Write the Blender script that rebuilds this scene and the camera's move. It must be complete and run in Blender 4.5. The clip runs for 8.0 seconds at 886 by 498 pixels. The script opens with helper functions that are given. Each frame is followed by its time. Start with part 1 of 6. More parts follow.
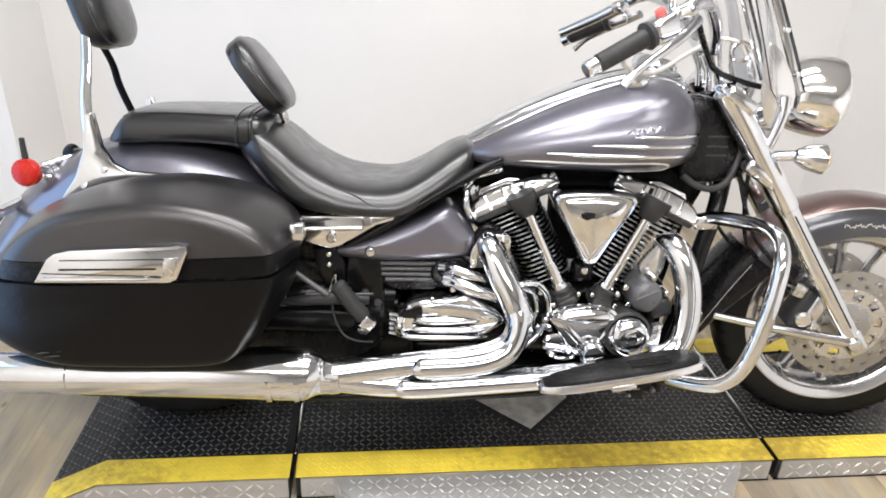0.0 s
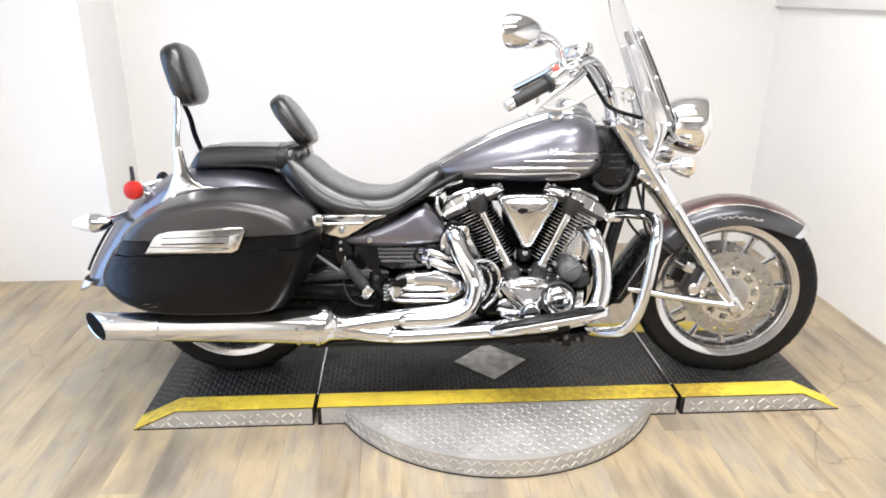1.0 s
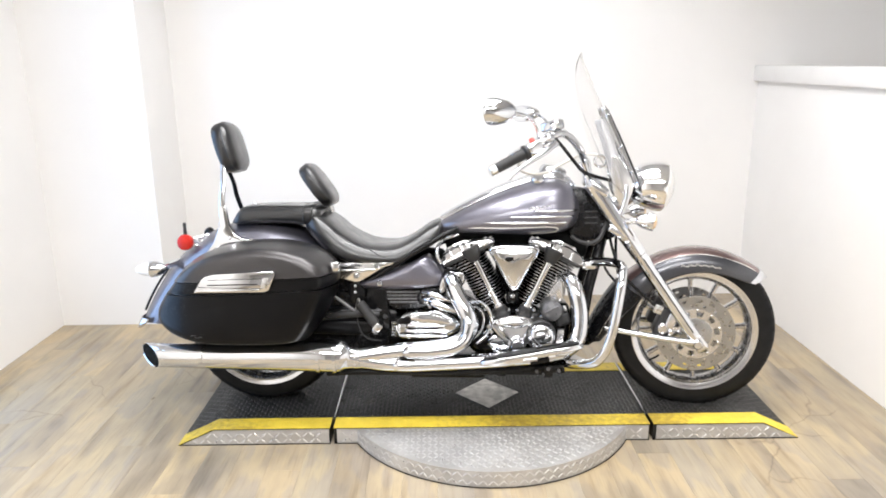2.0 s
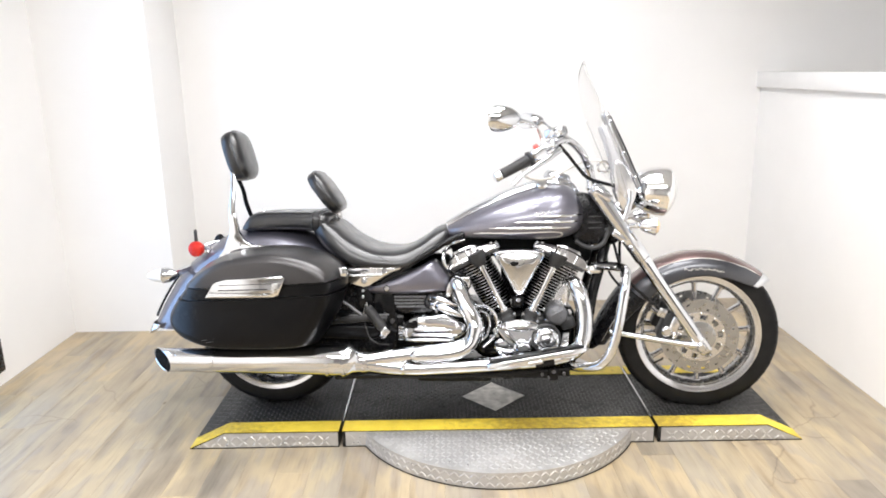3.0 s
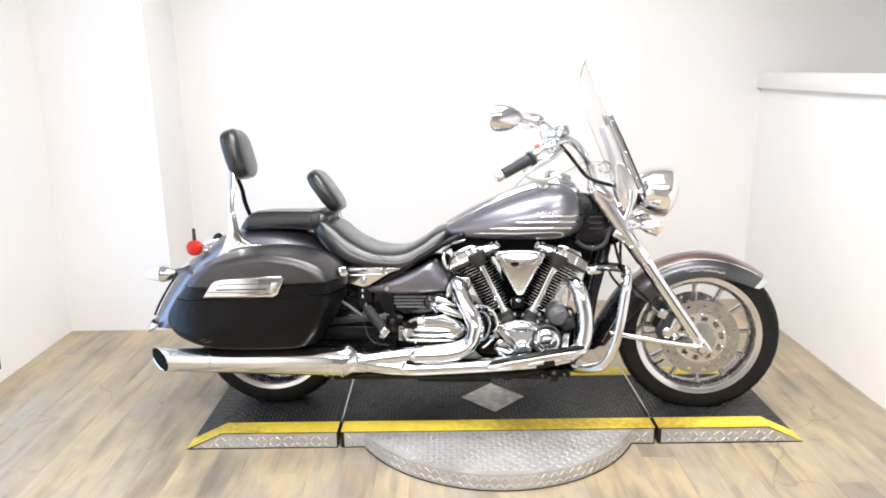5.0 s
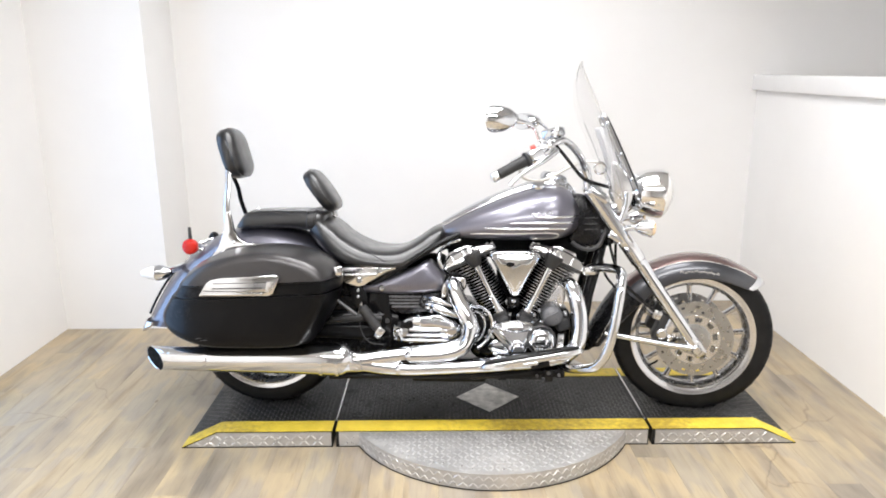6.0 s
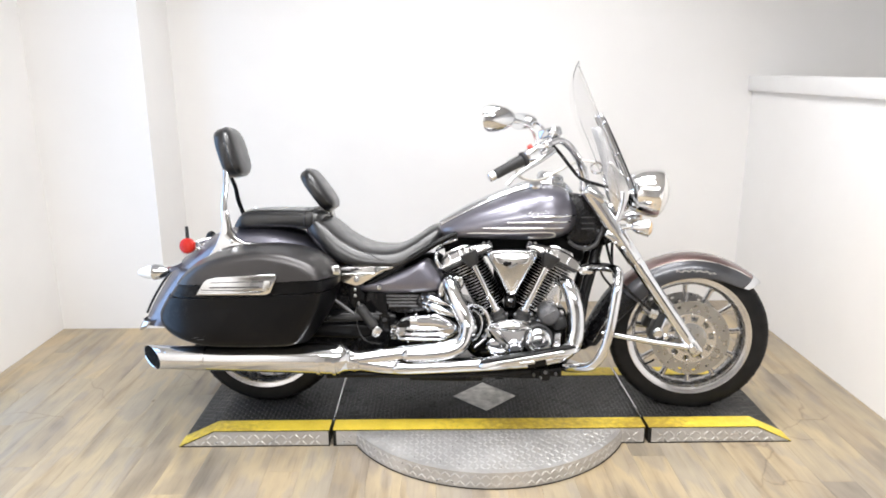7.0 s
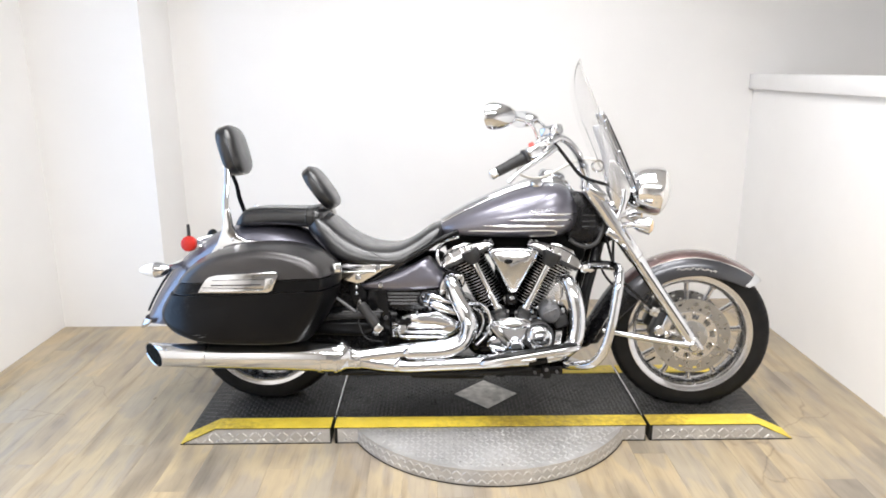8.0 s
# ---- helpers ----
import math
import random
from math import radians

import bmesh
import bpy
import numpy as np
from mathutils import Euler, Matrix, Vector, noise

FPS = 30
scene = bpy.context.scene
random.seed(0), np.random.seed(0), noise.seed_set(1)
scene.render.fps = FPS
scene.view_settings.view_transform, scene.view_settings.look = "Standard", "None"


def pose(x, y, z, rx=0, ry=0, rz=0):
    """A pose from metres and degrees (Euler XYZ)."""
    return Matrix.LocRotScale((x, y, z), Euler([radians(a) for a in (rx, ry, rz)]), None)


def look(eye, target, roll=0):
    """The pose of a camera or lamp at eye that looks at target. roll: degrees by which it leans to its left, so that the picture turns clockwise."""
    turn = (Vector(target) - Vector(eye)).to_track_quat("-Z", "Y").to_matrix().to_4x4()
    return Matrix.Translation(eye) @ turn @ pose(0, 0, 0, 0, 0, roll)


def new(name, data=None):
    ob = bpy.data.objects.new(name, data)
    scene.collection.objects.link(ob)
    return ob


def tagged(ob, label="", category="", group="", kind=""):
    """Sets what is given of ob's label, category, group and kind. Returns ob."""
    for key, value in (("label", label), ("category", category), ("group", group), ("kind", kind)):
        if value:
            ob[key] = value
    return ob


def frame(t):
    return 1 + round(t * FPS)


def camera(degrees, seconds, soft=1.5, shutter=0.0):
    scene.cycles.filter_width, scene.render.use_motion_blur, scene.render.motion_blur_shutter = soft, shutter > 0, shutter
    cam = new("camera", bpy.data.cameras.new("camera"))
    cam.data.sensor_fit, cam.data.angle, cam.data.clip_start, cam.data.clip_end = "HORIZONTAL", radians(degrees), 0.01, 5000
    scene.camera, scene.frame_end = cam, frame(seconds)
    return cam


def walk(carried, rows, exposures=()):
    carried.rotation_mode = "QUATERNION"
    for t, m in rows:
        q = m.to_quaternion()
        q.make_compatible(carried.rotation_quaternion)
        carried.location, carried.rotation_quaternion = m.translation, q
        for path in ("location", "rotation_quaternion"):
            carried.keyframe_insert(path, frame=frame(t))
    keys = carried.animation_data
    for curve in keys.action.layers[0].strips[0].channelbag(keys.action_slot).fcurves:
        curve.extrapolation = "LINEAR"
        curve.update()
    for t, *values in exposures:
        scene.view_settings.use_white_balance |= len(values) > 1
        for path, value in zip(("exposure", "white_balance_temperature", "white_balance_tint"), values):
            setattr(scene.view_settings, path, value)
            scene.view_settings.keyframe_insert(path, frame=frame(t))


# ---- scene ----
cam = camera(64.3, 8.0, soft=1.8)
PATH = [
    (0, (-0.416, -1.572, 1.288), (-0.214, 0.22, 0.424), 2.5),
    (0.3, (-0.345, -1.807, 1.28), (-0.223, 0.043, 0.526), 0.9),
    (0.5, (-0.322, -1.936, 1.31), (-0.213, -0.085, 0.559), 1.2),
    (1, (-0.315, -2.272, 1.335), (-0.199, -0.397, 0.649), 0.3),
    (1.5, (-0.259, -2.528, 1.385), (-0.198, -0.607, 0.833), -0.7),
    (1.7, (-0.213, -2.606, 1.403), (-0.192, -0.677, 0.877), -0.4),
    (2.8, (-0.178, -2.719, 1.397), (-0.178, -0.784, 0.89), -0.8),
    (3, (-0.191, -2.72, 1.402), (-0.198, -0.782, 0.907), -1.0),
    (3.5, (-0.209, -2.711, 1.408), (-0.221, -0.774, 0.911), -0.7),
    (4, (-0.206, -2.703, 1.404), (-0.21, -0.766, 0.903), -0.6),
    (4.5, (-0.208, -2.703, 1.4), (-0.207, -0.766, 0.902), -0.8),
    (6, (-0.199, -2.71, 1.401), (-0.188, -0.772, 0.905), -0.3),
    (6.5, (-0.205, -2.712, 1.399), (-0.19, -0.774, 0.902), -0.4),
    (7, (-0.203, -2.718, 1.396), (-0.181, -0.78, 0.903), -0.2),
    (7.5, (-0.207, -2.719, 1.397), (-0.18, -0.782, 0.902), -0.1),
    (8, (-0.208, -2.721, 1.394), (-0.186, -0.784, 0.897), -0.2),
]
walk(cam, [(t, look(eye, target, roll)) for t, eye, target, roll in PATH],
     [(0, 0.0, 6500, 10), (0.5, 0.14, 6500, 10), (1.5, 0.22, 6480, 10), (3.0, 0.27, 6450, 10), (4.5, 0.28, 6450, 10), (6.0, 0.16, 6450, 10), (8, 0.12, 6450, 10)])

# ---- light ----
world = bpy.data.worlds.new("world")
world.use_nodes = True
world.node_tree.nodes["Background"].inputs[0].default_value = (1, 0.97, 0.93, 1)
world.node_tree.nodes["Background"].inputs[1].default_value = 0.1
scene.world = world
CEILING = 2.85


def area(name, place, target, sx, sy, power, colour):
    lamp = bpy.data.lights.new(name, "AREA")
    lamp.shape, lamp.size, lamp.size_y, lamp.energy, lamp.color = "RECTANGLE", sx, sy, power, colour
    ob = new(name, lamp)
    ob.matrix_world = look(place, target)
    return ob


WARM = (1.0, 0.99, 0.99)
# x, y, width, depth, power
LAMPS = [(-0.1, -0.05, 1.8, 0.42, 41), (-0.15, -1.0, 1.7, 0.75, 37), (-0.25, -3.0, 3.2, 1.0, 130)]
for lx, ly, lw, ld, power in LAMPS:
    area("ceiling_lamp", (lx, ly, CEILING - 0.04), (lx, ly + 0.0001, 0), lw, ld, power, WARM)
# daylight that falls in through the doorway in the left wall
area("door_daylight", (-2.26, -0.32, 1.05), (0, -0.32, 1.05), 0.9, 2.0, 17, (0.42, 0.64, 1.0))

# ---- materials ----
def shader(name):
    m = bpy.data.materials.new(name)
    m.use_nodes = True
    return m, m.node_tree, m.node_tree.nodes["Principled BSDF"]


def link(nt, a, b):
    nt.links.new(a, b)


def noise_tex(nt, scale, detail=4.0, stretch=(1, 1, 1), per_object=False):
    co, mp, nz = nt.nodes.new("ShaderNodeTexCoord"), nt.nodes.new("ShaderNodeMapping"), nt.nodes.new("ShaderNodeTexNoise")
    mp.inputs["Scale"].default_value = stretch
    nz.inputs["Scale"].default_value, nz.inputs["Detail"].default_value = scale, detail
    link(nt, co.outputs["Object"], mp.inputs["Vector"])
    if per_object:
        info, mul, vec = nt.nodes.new("ShaderNodeObjectInfo"), nt.nodes.new("ShaderNodeMath"), nt.nodes.new("ShaderNodeCombineXYZ")
        mul.operation, mul.inputs[1].default_value = "MULTIPLY", 37.0
        link(nt, info.outputs["Random"], mul.inputs[0])
        link(nt, mul.outputs[0], vec.inputs[0])
        link(nt, mul.outputs[0], vec.inputs[1])
        link(nt, vec.outputs[0], mp.inputs["Location"])
    link(nt, mp.outputs[0], nz.inputs["Vector"])
    return nz


def ramp(nt, value, stops):
    r = nt.nodes.new("ShaderNodeValToRGB")
    while len(r.color_ramp.elements) < len(stops):
        r.color_ramp.elements.new(0.5)
    for e, (at, c) in zip(r.color_ramp.elements, stops):
        e.position, e.color = at, (*c, 1)
    link(nt, value, r.inputs[0])
    return r


def spread(nt, value, low, high):
    r = nt.nodes.new("ShaderNodeMapRange")
    r.inputs["From Min"].default_value, r.inputs["From Max"].default_value = 0.3, 0.7
    r.inputs["To Min"].default_value, r.inputs["To Max"].default_value = low, high
    link(nt, value, r.inputs["Value"])
    return r


def bump(nt, p, value, strength, distance):
    b = nt.nodes.new("ShaderNodeBump")
    b.inputs["Strength"].default_value, b.inputs["Distance"].default_value = strength, distance
    link(nt, value, b.inputs["Height"])
    link(nt, b.outputs[0], p.inputs["Normal"])


def surface(name, base, rough, metal=0.0, vary=0.12, scale=6.0, grain=0.0, grain_scale=400.0, coat=0.0, rough_vary=0.25, spec=0.5, coat_rough=0.04):
    """A worn surface: soft blotches in colour and gloss, and a fine grain in the relief."""
    m, nt, p = shader(name)
    blot = noise_tex(nt, scale, 5)
    dark, light = [c * (1 - vary) for c in base], [min(1.0, c * (1 + vary)) for c in base]
    link(nt, ramp(nt, blot.outputs[0], [(0.3, dark), (0.7, light)]).outputs[0], p.inputs["Base Color"])
    fine = noise_tex(nt, scale * 5, 6)
    link(nt, spread(nt, fine.outputs[0], rough * (1 - rough_vary), rough * (1 + rough_vary)).outputs[0], p.inputs["Roughness"])
    p.inputs["Metallic"].default_value = metal
    p.inputs["Coat Weight"].default_value, p.inputs["Coat Roughness"].default_value = coat, coat_rough
    p.inputs["Specular IOR Level"].default_value = spec
    if grain:
        bump(nt, p, noise_tex(nt, grain_scale, 3).outputs[0], grain, 0.002)
    return m


CHROME = surface("chrome", (0.70, 0.712, 0.735), 0.055, 1.0, 0.05, 9, 0.017, 38, rough_vary=0.4)
# chrome lightened to put the headlamp's bright reflections into its colour
LITCHROME = surface("lit_chrome", (0.88, 0.885, 0.895), 0.10, 1.0, 0.03, 9, 0.02, 30, rough_vary=0.3)
SHEET = surface("pale_satin_sheet", (0.74, 0.74, 0.75), 0.2, 0.85, 0.02, 4, rough_vary=0.1)
GREYSHEET = surface("grey_satin_sheet", (0.46, 0.46, 0.47), 0.38, 0.6, 0.03, 4, rough_vary=0.1)
STEEL = surface("brushed_aluminium", (0.62, 0.62, 0.62), 0.28, 1.0, 0.08, 12, 0.1, 300)
SATIN = surface("satin_cast_aluminium", (0.68, 0.68, 0.69), 0.22, 1.0, 0.05, 15, 0.05, 500)
ROTOR = surface("brake_disc_steel", (0.42, 0.42, 0.415), 0.29, 1.0, 0.06, 8, rough_vary=0.15)
LEATHER = surface("black_vinyl", (0.0055, 0.0055, 0.0065), 0.36, 0.0, 0.2, 5, 0.05, 190, coat=0.8, rough_vary=0.15, spec=0.42, coat_rough=0.26)
PLASTIC = surface("black_plastic", (0.006, 0.006, 0.007), 0.26, 0.0, 0.25, 12, 0.05, 300, spec=0.28)
POWDER = surface("black_powder_coat", (0.005, 0.005, 0.0055), 0.22, 0.0, 0.25, 14, 0.05, 500, spec=0.25)
ENGINEGREY = surface("grey_black_casting", (0.035, 0.035, 0.036), 0.38, 0.0, 0.2, 14, 0.05, 400, spec=0.3)
BAGBLACK = surface("black_case_vinyl", (0.0032, 0.0032, 0.0038), 0.33, 0.0, 0.2, 4, 0.03, 420, coat=0.14, rough_vary=0.1, spec=0.12, coat_rough=0.22)
SATINCHROME = surface("worn_chrome", (0.74, 0.74, 0.75), 0.13, 1.0, 0.05, 14, 0.02, 60, rough_vary=0.3)
GREYCAST = surface("grey_cast_cover", (0.10, 0.10, 0.105), 0.32, 0.0, 0.2, 14, 0.05, 400)
RUBBER = surface("tyre_rubber", (0.0105, 0.0102, 0.0102), 0.46, 0.0, 0.3, 16, 0.15, 260, spec=0.16)
GRIP = surface("grip_rubber", (0.026, 0.026, 0.027), 0.5, 0.0, 0.2, 30, 0.2, 500)
SILVER = surface("silver_cast_metal", (0.62, 0.62, 0.635), 0.16, 0.95, 0.04, 8, 0.02, 60, rough_vary=0.2)
RIMGREY = surface("satin_cast_rim", (0.40, 0.40, 0.41), 0.26, 0.95, 0.06, 8, 0.02, 60, rough_vary=0.2)
FINEDGE = surface("machined_fin_edge", (0.62, 0.62, 0.63), 0.28, 1.0, 0.05, 15)
RED = surface("red_lens", (0.50, 0.018, 0.009), 0.3, 0.0, 0.1, 60, coat=0.1, spec=0.3)
SWITCHRED = surface("red_switch", (0.80, 0.16, 0.14), 0.35, 0.0, 0.05, 60)
AMBER = surface("amber_lens", (0.85, 0.62, 0.38), 0.15, 0.0, 0.08, 40, coat=0.8)
CLEARLENS = surface("clear_lens", (0.86, 0.85, 0.83), 0.12, 0.0, 0.05, 60, coat=0.8)
MIRROR = surface("mirror_glass", (0.9, 0.9, 0.9), 0.02, 1.0, 0.01, 5)
CREAM = surface("cream_pinstripe", (0.62, 0.60, 0.56), 0.3, 0.0, 0.05, 50)
YELLOW = surface("yellow_safety_paint", (0.75, 0.57, 0.06), 0.5, 0.0, 0.12, 14, 0.2, 220)
BLACKPLATE = surface("black_tread_plate", (0.009, 0.009, 0.009), 0.42, 0.0, 0.35, 7, 0.12, 160, spec=0.3)
TREADTOP = surface("worn_tread_crests", (0.090, 0.088, 0.086), 0.32, 0.4, 0.5, 5, 0.1, 160)
INLAY = surface("scratched_bare_metal", (0.50, 0.49, 0.465), 0.4, 0.6, 0.4, 26, 0.25, 120)
PLATE = surface("aluminium_tread_plate", (0.50, 0.49, 0.475), 0.41, 0.5, 0.2, 7, 0.1, 180)
# same aluminium as the plate, paler: the lugs' highlights are in the colour
LUGHIGHLIGHT = surface("tread_lug_highlights", (0.62, 0.61, 0.595), 0.34, 0.7, 0.2, 9, 0.05, 180)
WHITEWALL = surface("white_wall_paint", (0.85, 0.84, 0.825), 0.62, 0.0, 0.025, 1.6, 0.08, 140)
TRIMWHITE = surface("white_trim_paint", (0.82, 0.81, 0.80), 0.4, 0.0, 0.03, 3)
CEILWHITE = surface("ceiling_paint", (0.8, 0.79, 0.78), 0.8, 0.0, 0.03, 2, 0.1, 90)
GREYWALL = surface("near_wall_reflection_grey", (0.52, 0.515, 0.51), 0.7, 0.0, 0.15, 1.5, 0.08, 140)
JOINT = surface("dark_gap", (0.006, 0.006, 0.006), 0.8, 0.0, 0.2, 20, spec=0.1)


def worn(m, colour, low, high, scale, amount, rough=None):
    """Lays patches of another colour over a surface: wear, and on the deck also hazy reflections."""
    nt = m.node_tree
    p = nt.nodes["Principled BSDF"]
    before = p.inputs["Base Color"].links[0].from_socket
    broad, fine = noise_tex(nt, scale, 3), noise_tex(nt, scale * 22, 5)
    add = nt.nodes.new("ShaderNodeMath")
    add.operation = "MULTIPLY_ADD"
    add.inputs[1].default_value = 0.45
    link(nt, fine.outputs[0], add.inputs[0])
    link(nt, broad.outputs[0], add.inputs[2])
    mask = nt.nodes.new("ShaderNodeMapRange")
    mask.inputs["From Min"].default_value, mask.inputs["From Max"].default_value = low + 0.225, high + 0.225
    mask.inputs["To Max"].default_value = amount
    link(nt, add.outputs[0], mask.inputs["Value"])
    mix = nt.nodes.new("ShaderNodeMix")
    mix.data_type = "RGBA"
    link(nt, mask.outputs[0], mix.inputs[0])
    link(nt, before, mix.inputs[6])
    mix.inputs[7].default_value = (*colour, 1)
    link(nt, mix.outputs[2], p.inputs["Base Color"])


# deck: grey patches for wear and for a painted haze of reflected light
worn(BLACKPLATE, (0.045, 0.044, 0.043), 0.52, 0.72, 1.3, 0.45)
worn(YELLOW, (0.30, 0.20, 0.035), 0.52, 0.70, 2.1, 0.75)
worn(BAGBLACK, (0.030, 0.030, 0.031), 0.60, 0.72, 4.0, 0.5)
worn(PLATE, (0.42, 0.39, 0.36), 0.50, 0.72, 3.0, 0.6)


def paint_material(name, base, flake=0.5):
    """Metallic car paint: dark pigment with flakes under clear coat."""
    m, nt, p = shader(name)
    fl = noise_tex(nt, 1500, 2)
    link(nt, ramp(nt, fl.outputs[0], [(0.3, [c * (1 - flake * 0.4) for c in base]), (0.7, [c * (1 + flake * 0.5) for c in base])]).outputs[0], p.inputs["Base Color"])
    p.inputs["Metallic"].default_value = 0.8
    link(nt, spread(nt, noise_tex(nt, 5, 3).outputs[0], 0.32, 0.38).outputs[0], p.inputs["Roughness"])
    p.inputs["Coat Weight"].default_value, p.inputs["Coat Roughness"].default_value = 1.0, 0.16
    return m


PAINT = paint_material("charcoal_metallic_paint", (0.165, 0.162, 0.195))
BAGPAINT = paint_material("dark_charcoal_paint", (0.060, 0.057, 0.058))
BAGPAINT.node_tree.nodes["Principled BSDF"].inputs["Coat Weight"].default_value = 0.4
BAGPAINT.node_tree.nodes["Principled BSDF"].inputs["Coat Roughness"].default_value = 0.27
# mudguard paint with a reddish reflection put into the crown's colour
BROWNSHEEN = paint_material("paint_with_brown_reflection", (0.200, 0.130, 0.122))
# mudguard paint darkened where its sides reflect dark surroundings
DARKSHEEN = paint_material("paint_with_dark_reflection", (0.064, 0.066, 0.075))


def glass_material():
    m, nt, p = shader("clear_acrylic")
    p.inputs["Base Color"].default_value = (0.97, 0.97, 0.97, 1)
    p.inputs["Roughness"].default_value, p.inputs["IOR"].default_value = 0.02, 1.10
    p.inputs["Transmission Weight"].default_value = 1.0
    smear = noise_tex(nt, 14, 4)
    link(nt, spread(nt, smear.outputs[0], 0.0, 0.03).outputs[0], p.inputs["Roughness"])
    return m


ACRYLIC = glass_material()


def plank_material():
    """Weathered oak laminate: long crisp patches of tan and grey, fine fibres, knots, and stains with their own outlines."""
    m, nt, p = shader("oak_laminate")
    info, geo = nt.nodes.new("ShaderNodeObjectInfo"), nt.nodes.new("ShaderNodeNewGeometry")
    place = lambda node: link(nt, geo.outputs["Position"], node.inputs["Vector"].links[0].from_node.inputs["Vector"])
    patch = noise_tex(nt, 2.4, 4, (2.6, 0.75, 1), True)
    grain = noise_tex(nt, 4, 6, (5, 0.45, 1), True)
    fibre = noise_tex(nt, 16, 6, (9, 0.35, 1), True)
    broad = noise_tex(nt, 2.2, 4, (1.3, 0.8, 1))
    place(broad)
    tone = ramp(nt, info.outputs["Random"], [(0.0, (0.84, 0.83, 0.84)), (0.25, (1.0, 0.98, 0.95)), (0.5, (0.92, 0.93, 0.94)), (0.75, (1.06, 1.02, 0.93)), (1.0, (0.97, 0.95, 0.93))])
    tan = ramp(nt, patch.outputs[0], [(0.30, (0.225, 0.195, 0.155)), (0.41, (0.325, 0.280, 0.218)), (0.455, (0.385, 0.322, 0.230)), (0.53, (0.430, 0.358, 0.248)), (0.575, (0.365, 0.318, 0.253)), (0.68, (0.420, 0.362, 0.272))])
    veins = ramp(nt, grain.outputs[0], [(0.28, (0.70, 0.67, 0.64)), (0.40, (0.93, 0.92, 0.91)), (0.50, (1.0, 1.0, 1.0)), (0.62, (1.04, 1.03, 1.0)), (0.72, (0.94, 0.94, 0.95))])
    fibres = ramp(nt, fibre.outputs[0], [(0.34, (0.88, 0.87, 0.86)), (0.46, (1.0, 1.0, 1.0))])
    haze = ramp(nt, broad.outputs[0], [(0.36, (0.84, 0.84, 0.87)), (0.50, (0.99, 0.98, 0.96)), (0.62, (1.07, 1.04, 0.97))])
    # knots
    knot = nt.nodes.new("ShaderNodeTexVoronoi")
    knot.inputs["Scale"].default_value = 2.1
    stretch = nt.nodes.new("ShaderNodeMapping")
    stretch.inputs["Scale"].default_value = (2.0, 1.0, 1.0)
    link(nt, geo.outputs["Position"], stretch.inputs["Vector"])
    link(nt, stretch.outputs[0], knot.inputs["Vector"])
    knots = ramp(nt, knot.outputs["Distance"], [(0.0, (0.42, 0.38, 0.34)), (0.018, (0.60, 0.55, 0.50)), (0.034, (1.0, 1.0, 1.0))])
    # stains left by spilt liquid: thin rims with a curling outline
    warp = nt.nodes.new("ShaderNodeMix")
    warp.data_type, warp.blend_type = "RGBA", "ADD"
    warp.inputs[0].default_value = 0.35
    link(nt, geo.outputs["Position"], warp.inputs[6])
    link(nt, broad.outputs[1], warp.inputs[7])
    cell = nt.nodes.new("ShaderNodeTexVoronoi")
    cell.feature = "DISTANCE_TO_EDGE"
    cell.inputs["Scale"].default_value = 2.3
    link(nt, warp.outputs[2], cell.inputs["Vector"])
    lines = ramp(nt, cell.outputs["Distance"], [(0.0, (0.66, 0.64, 0.64)), (0.006, (0.90, 0.89, 0.89)), (0.014, (1.0, 1.0, 1.0))])
    keep = noise_tex(nt, 1.3, 2)
    link(nt, geo.outputs["Position"], keep.inputs["Vector"])
    some = spread(nt, keep.outputs[0], 0.0, 0.0)
    some.inputs["From Min"].default_value, some.inputs["From Max"].default_value, some.inputs["To Max"].default_value = 0.56, 0.62, 1.0
    layers = (tan, veins, fibres, haze, knots, lines)
    last = tone.outputs[0]
    for layer in layers:
        mx = nt.nodes.new("ShaderNodeMix")
        mx.data_type, mx.blend_type = "RGBA", "MULTIPLY"
        mx.inputs[0].default_value = 1.0
        link(nt, last, mx.inputs[6])
        link(nt, layer.outputs[0], mx.inputs[7])
        last = mx.outputs[2]
    link(nt, some.outputs[0], mx.inputs[0])
    link(nt, last, p.inputs["Base Color"])
    link(nt, spread(nt, grain.outputs[0], 0.44, 0.30).outputs[0], p.inputs["Roughness"])
    bump(nt, p, grain.outputs[0], 0.1, 0.002)
    return m


OAK = plank_material()

# ---- mesh tools ----
def spline(points, n=8, closed=False):
    """A smooth line through the points."""
    pts = [Vector(p) for p in points]
    out, count = [], len(pts)
    for i in range(count if closed else count - 1):
        if closed:
            a, b, c, d = pts[i - 1], pts[i], pts[(i + 1) % count], pts[(i + 2) % count]
        else:
            b, c = pts[i], pts[i + 1]
            a, d = pts[max(i - 1, 0)], pts[min(i + 2, count - 1)]
        for k in range(n):
            t = k / n
            out.append(0.5 * (2 * b + (c - a) * t + (2 * a - 5 * b + 4 * c - d) * t * t + (3 * b - a - 3 * c + d) * t ** 3))
    if not closed:
        out.append(pts[-1])
    return out


def loft(rings, caps=True, loop=False):
    bm = bmesh.new()
    rows = [[bm.verts.new(p) for p in ring] for ring in rings]
    n = len(rows[0])
    pairs = list(zip(rows, rows[1:])) + ([(rows[-1], rows[0])] if loop else [])
    for a, b in pairs:
        for i in range(n):
            bm.faces.new((a[i], a[(i + 1) % n], b[(i + 1) % n], b[i]))
    if caps and not loop:
        bm.faces.new(rows[0][::-1])
        bm.faces.new(rows[-1])
    bmesh.ops.recalc_face_normals(bm, faces=bm.faces)
    return bm


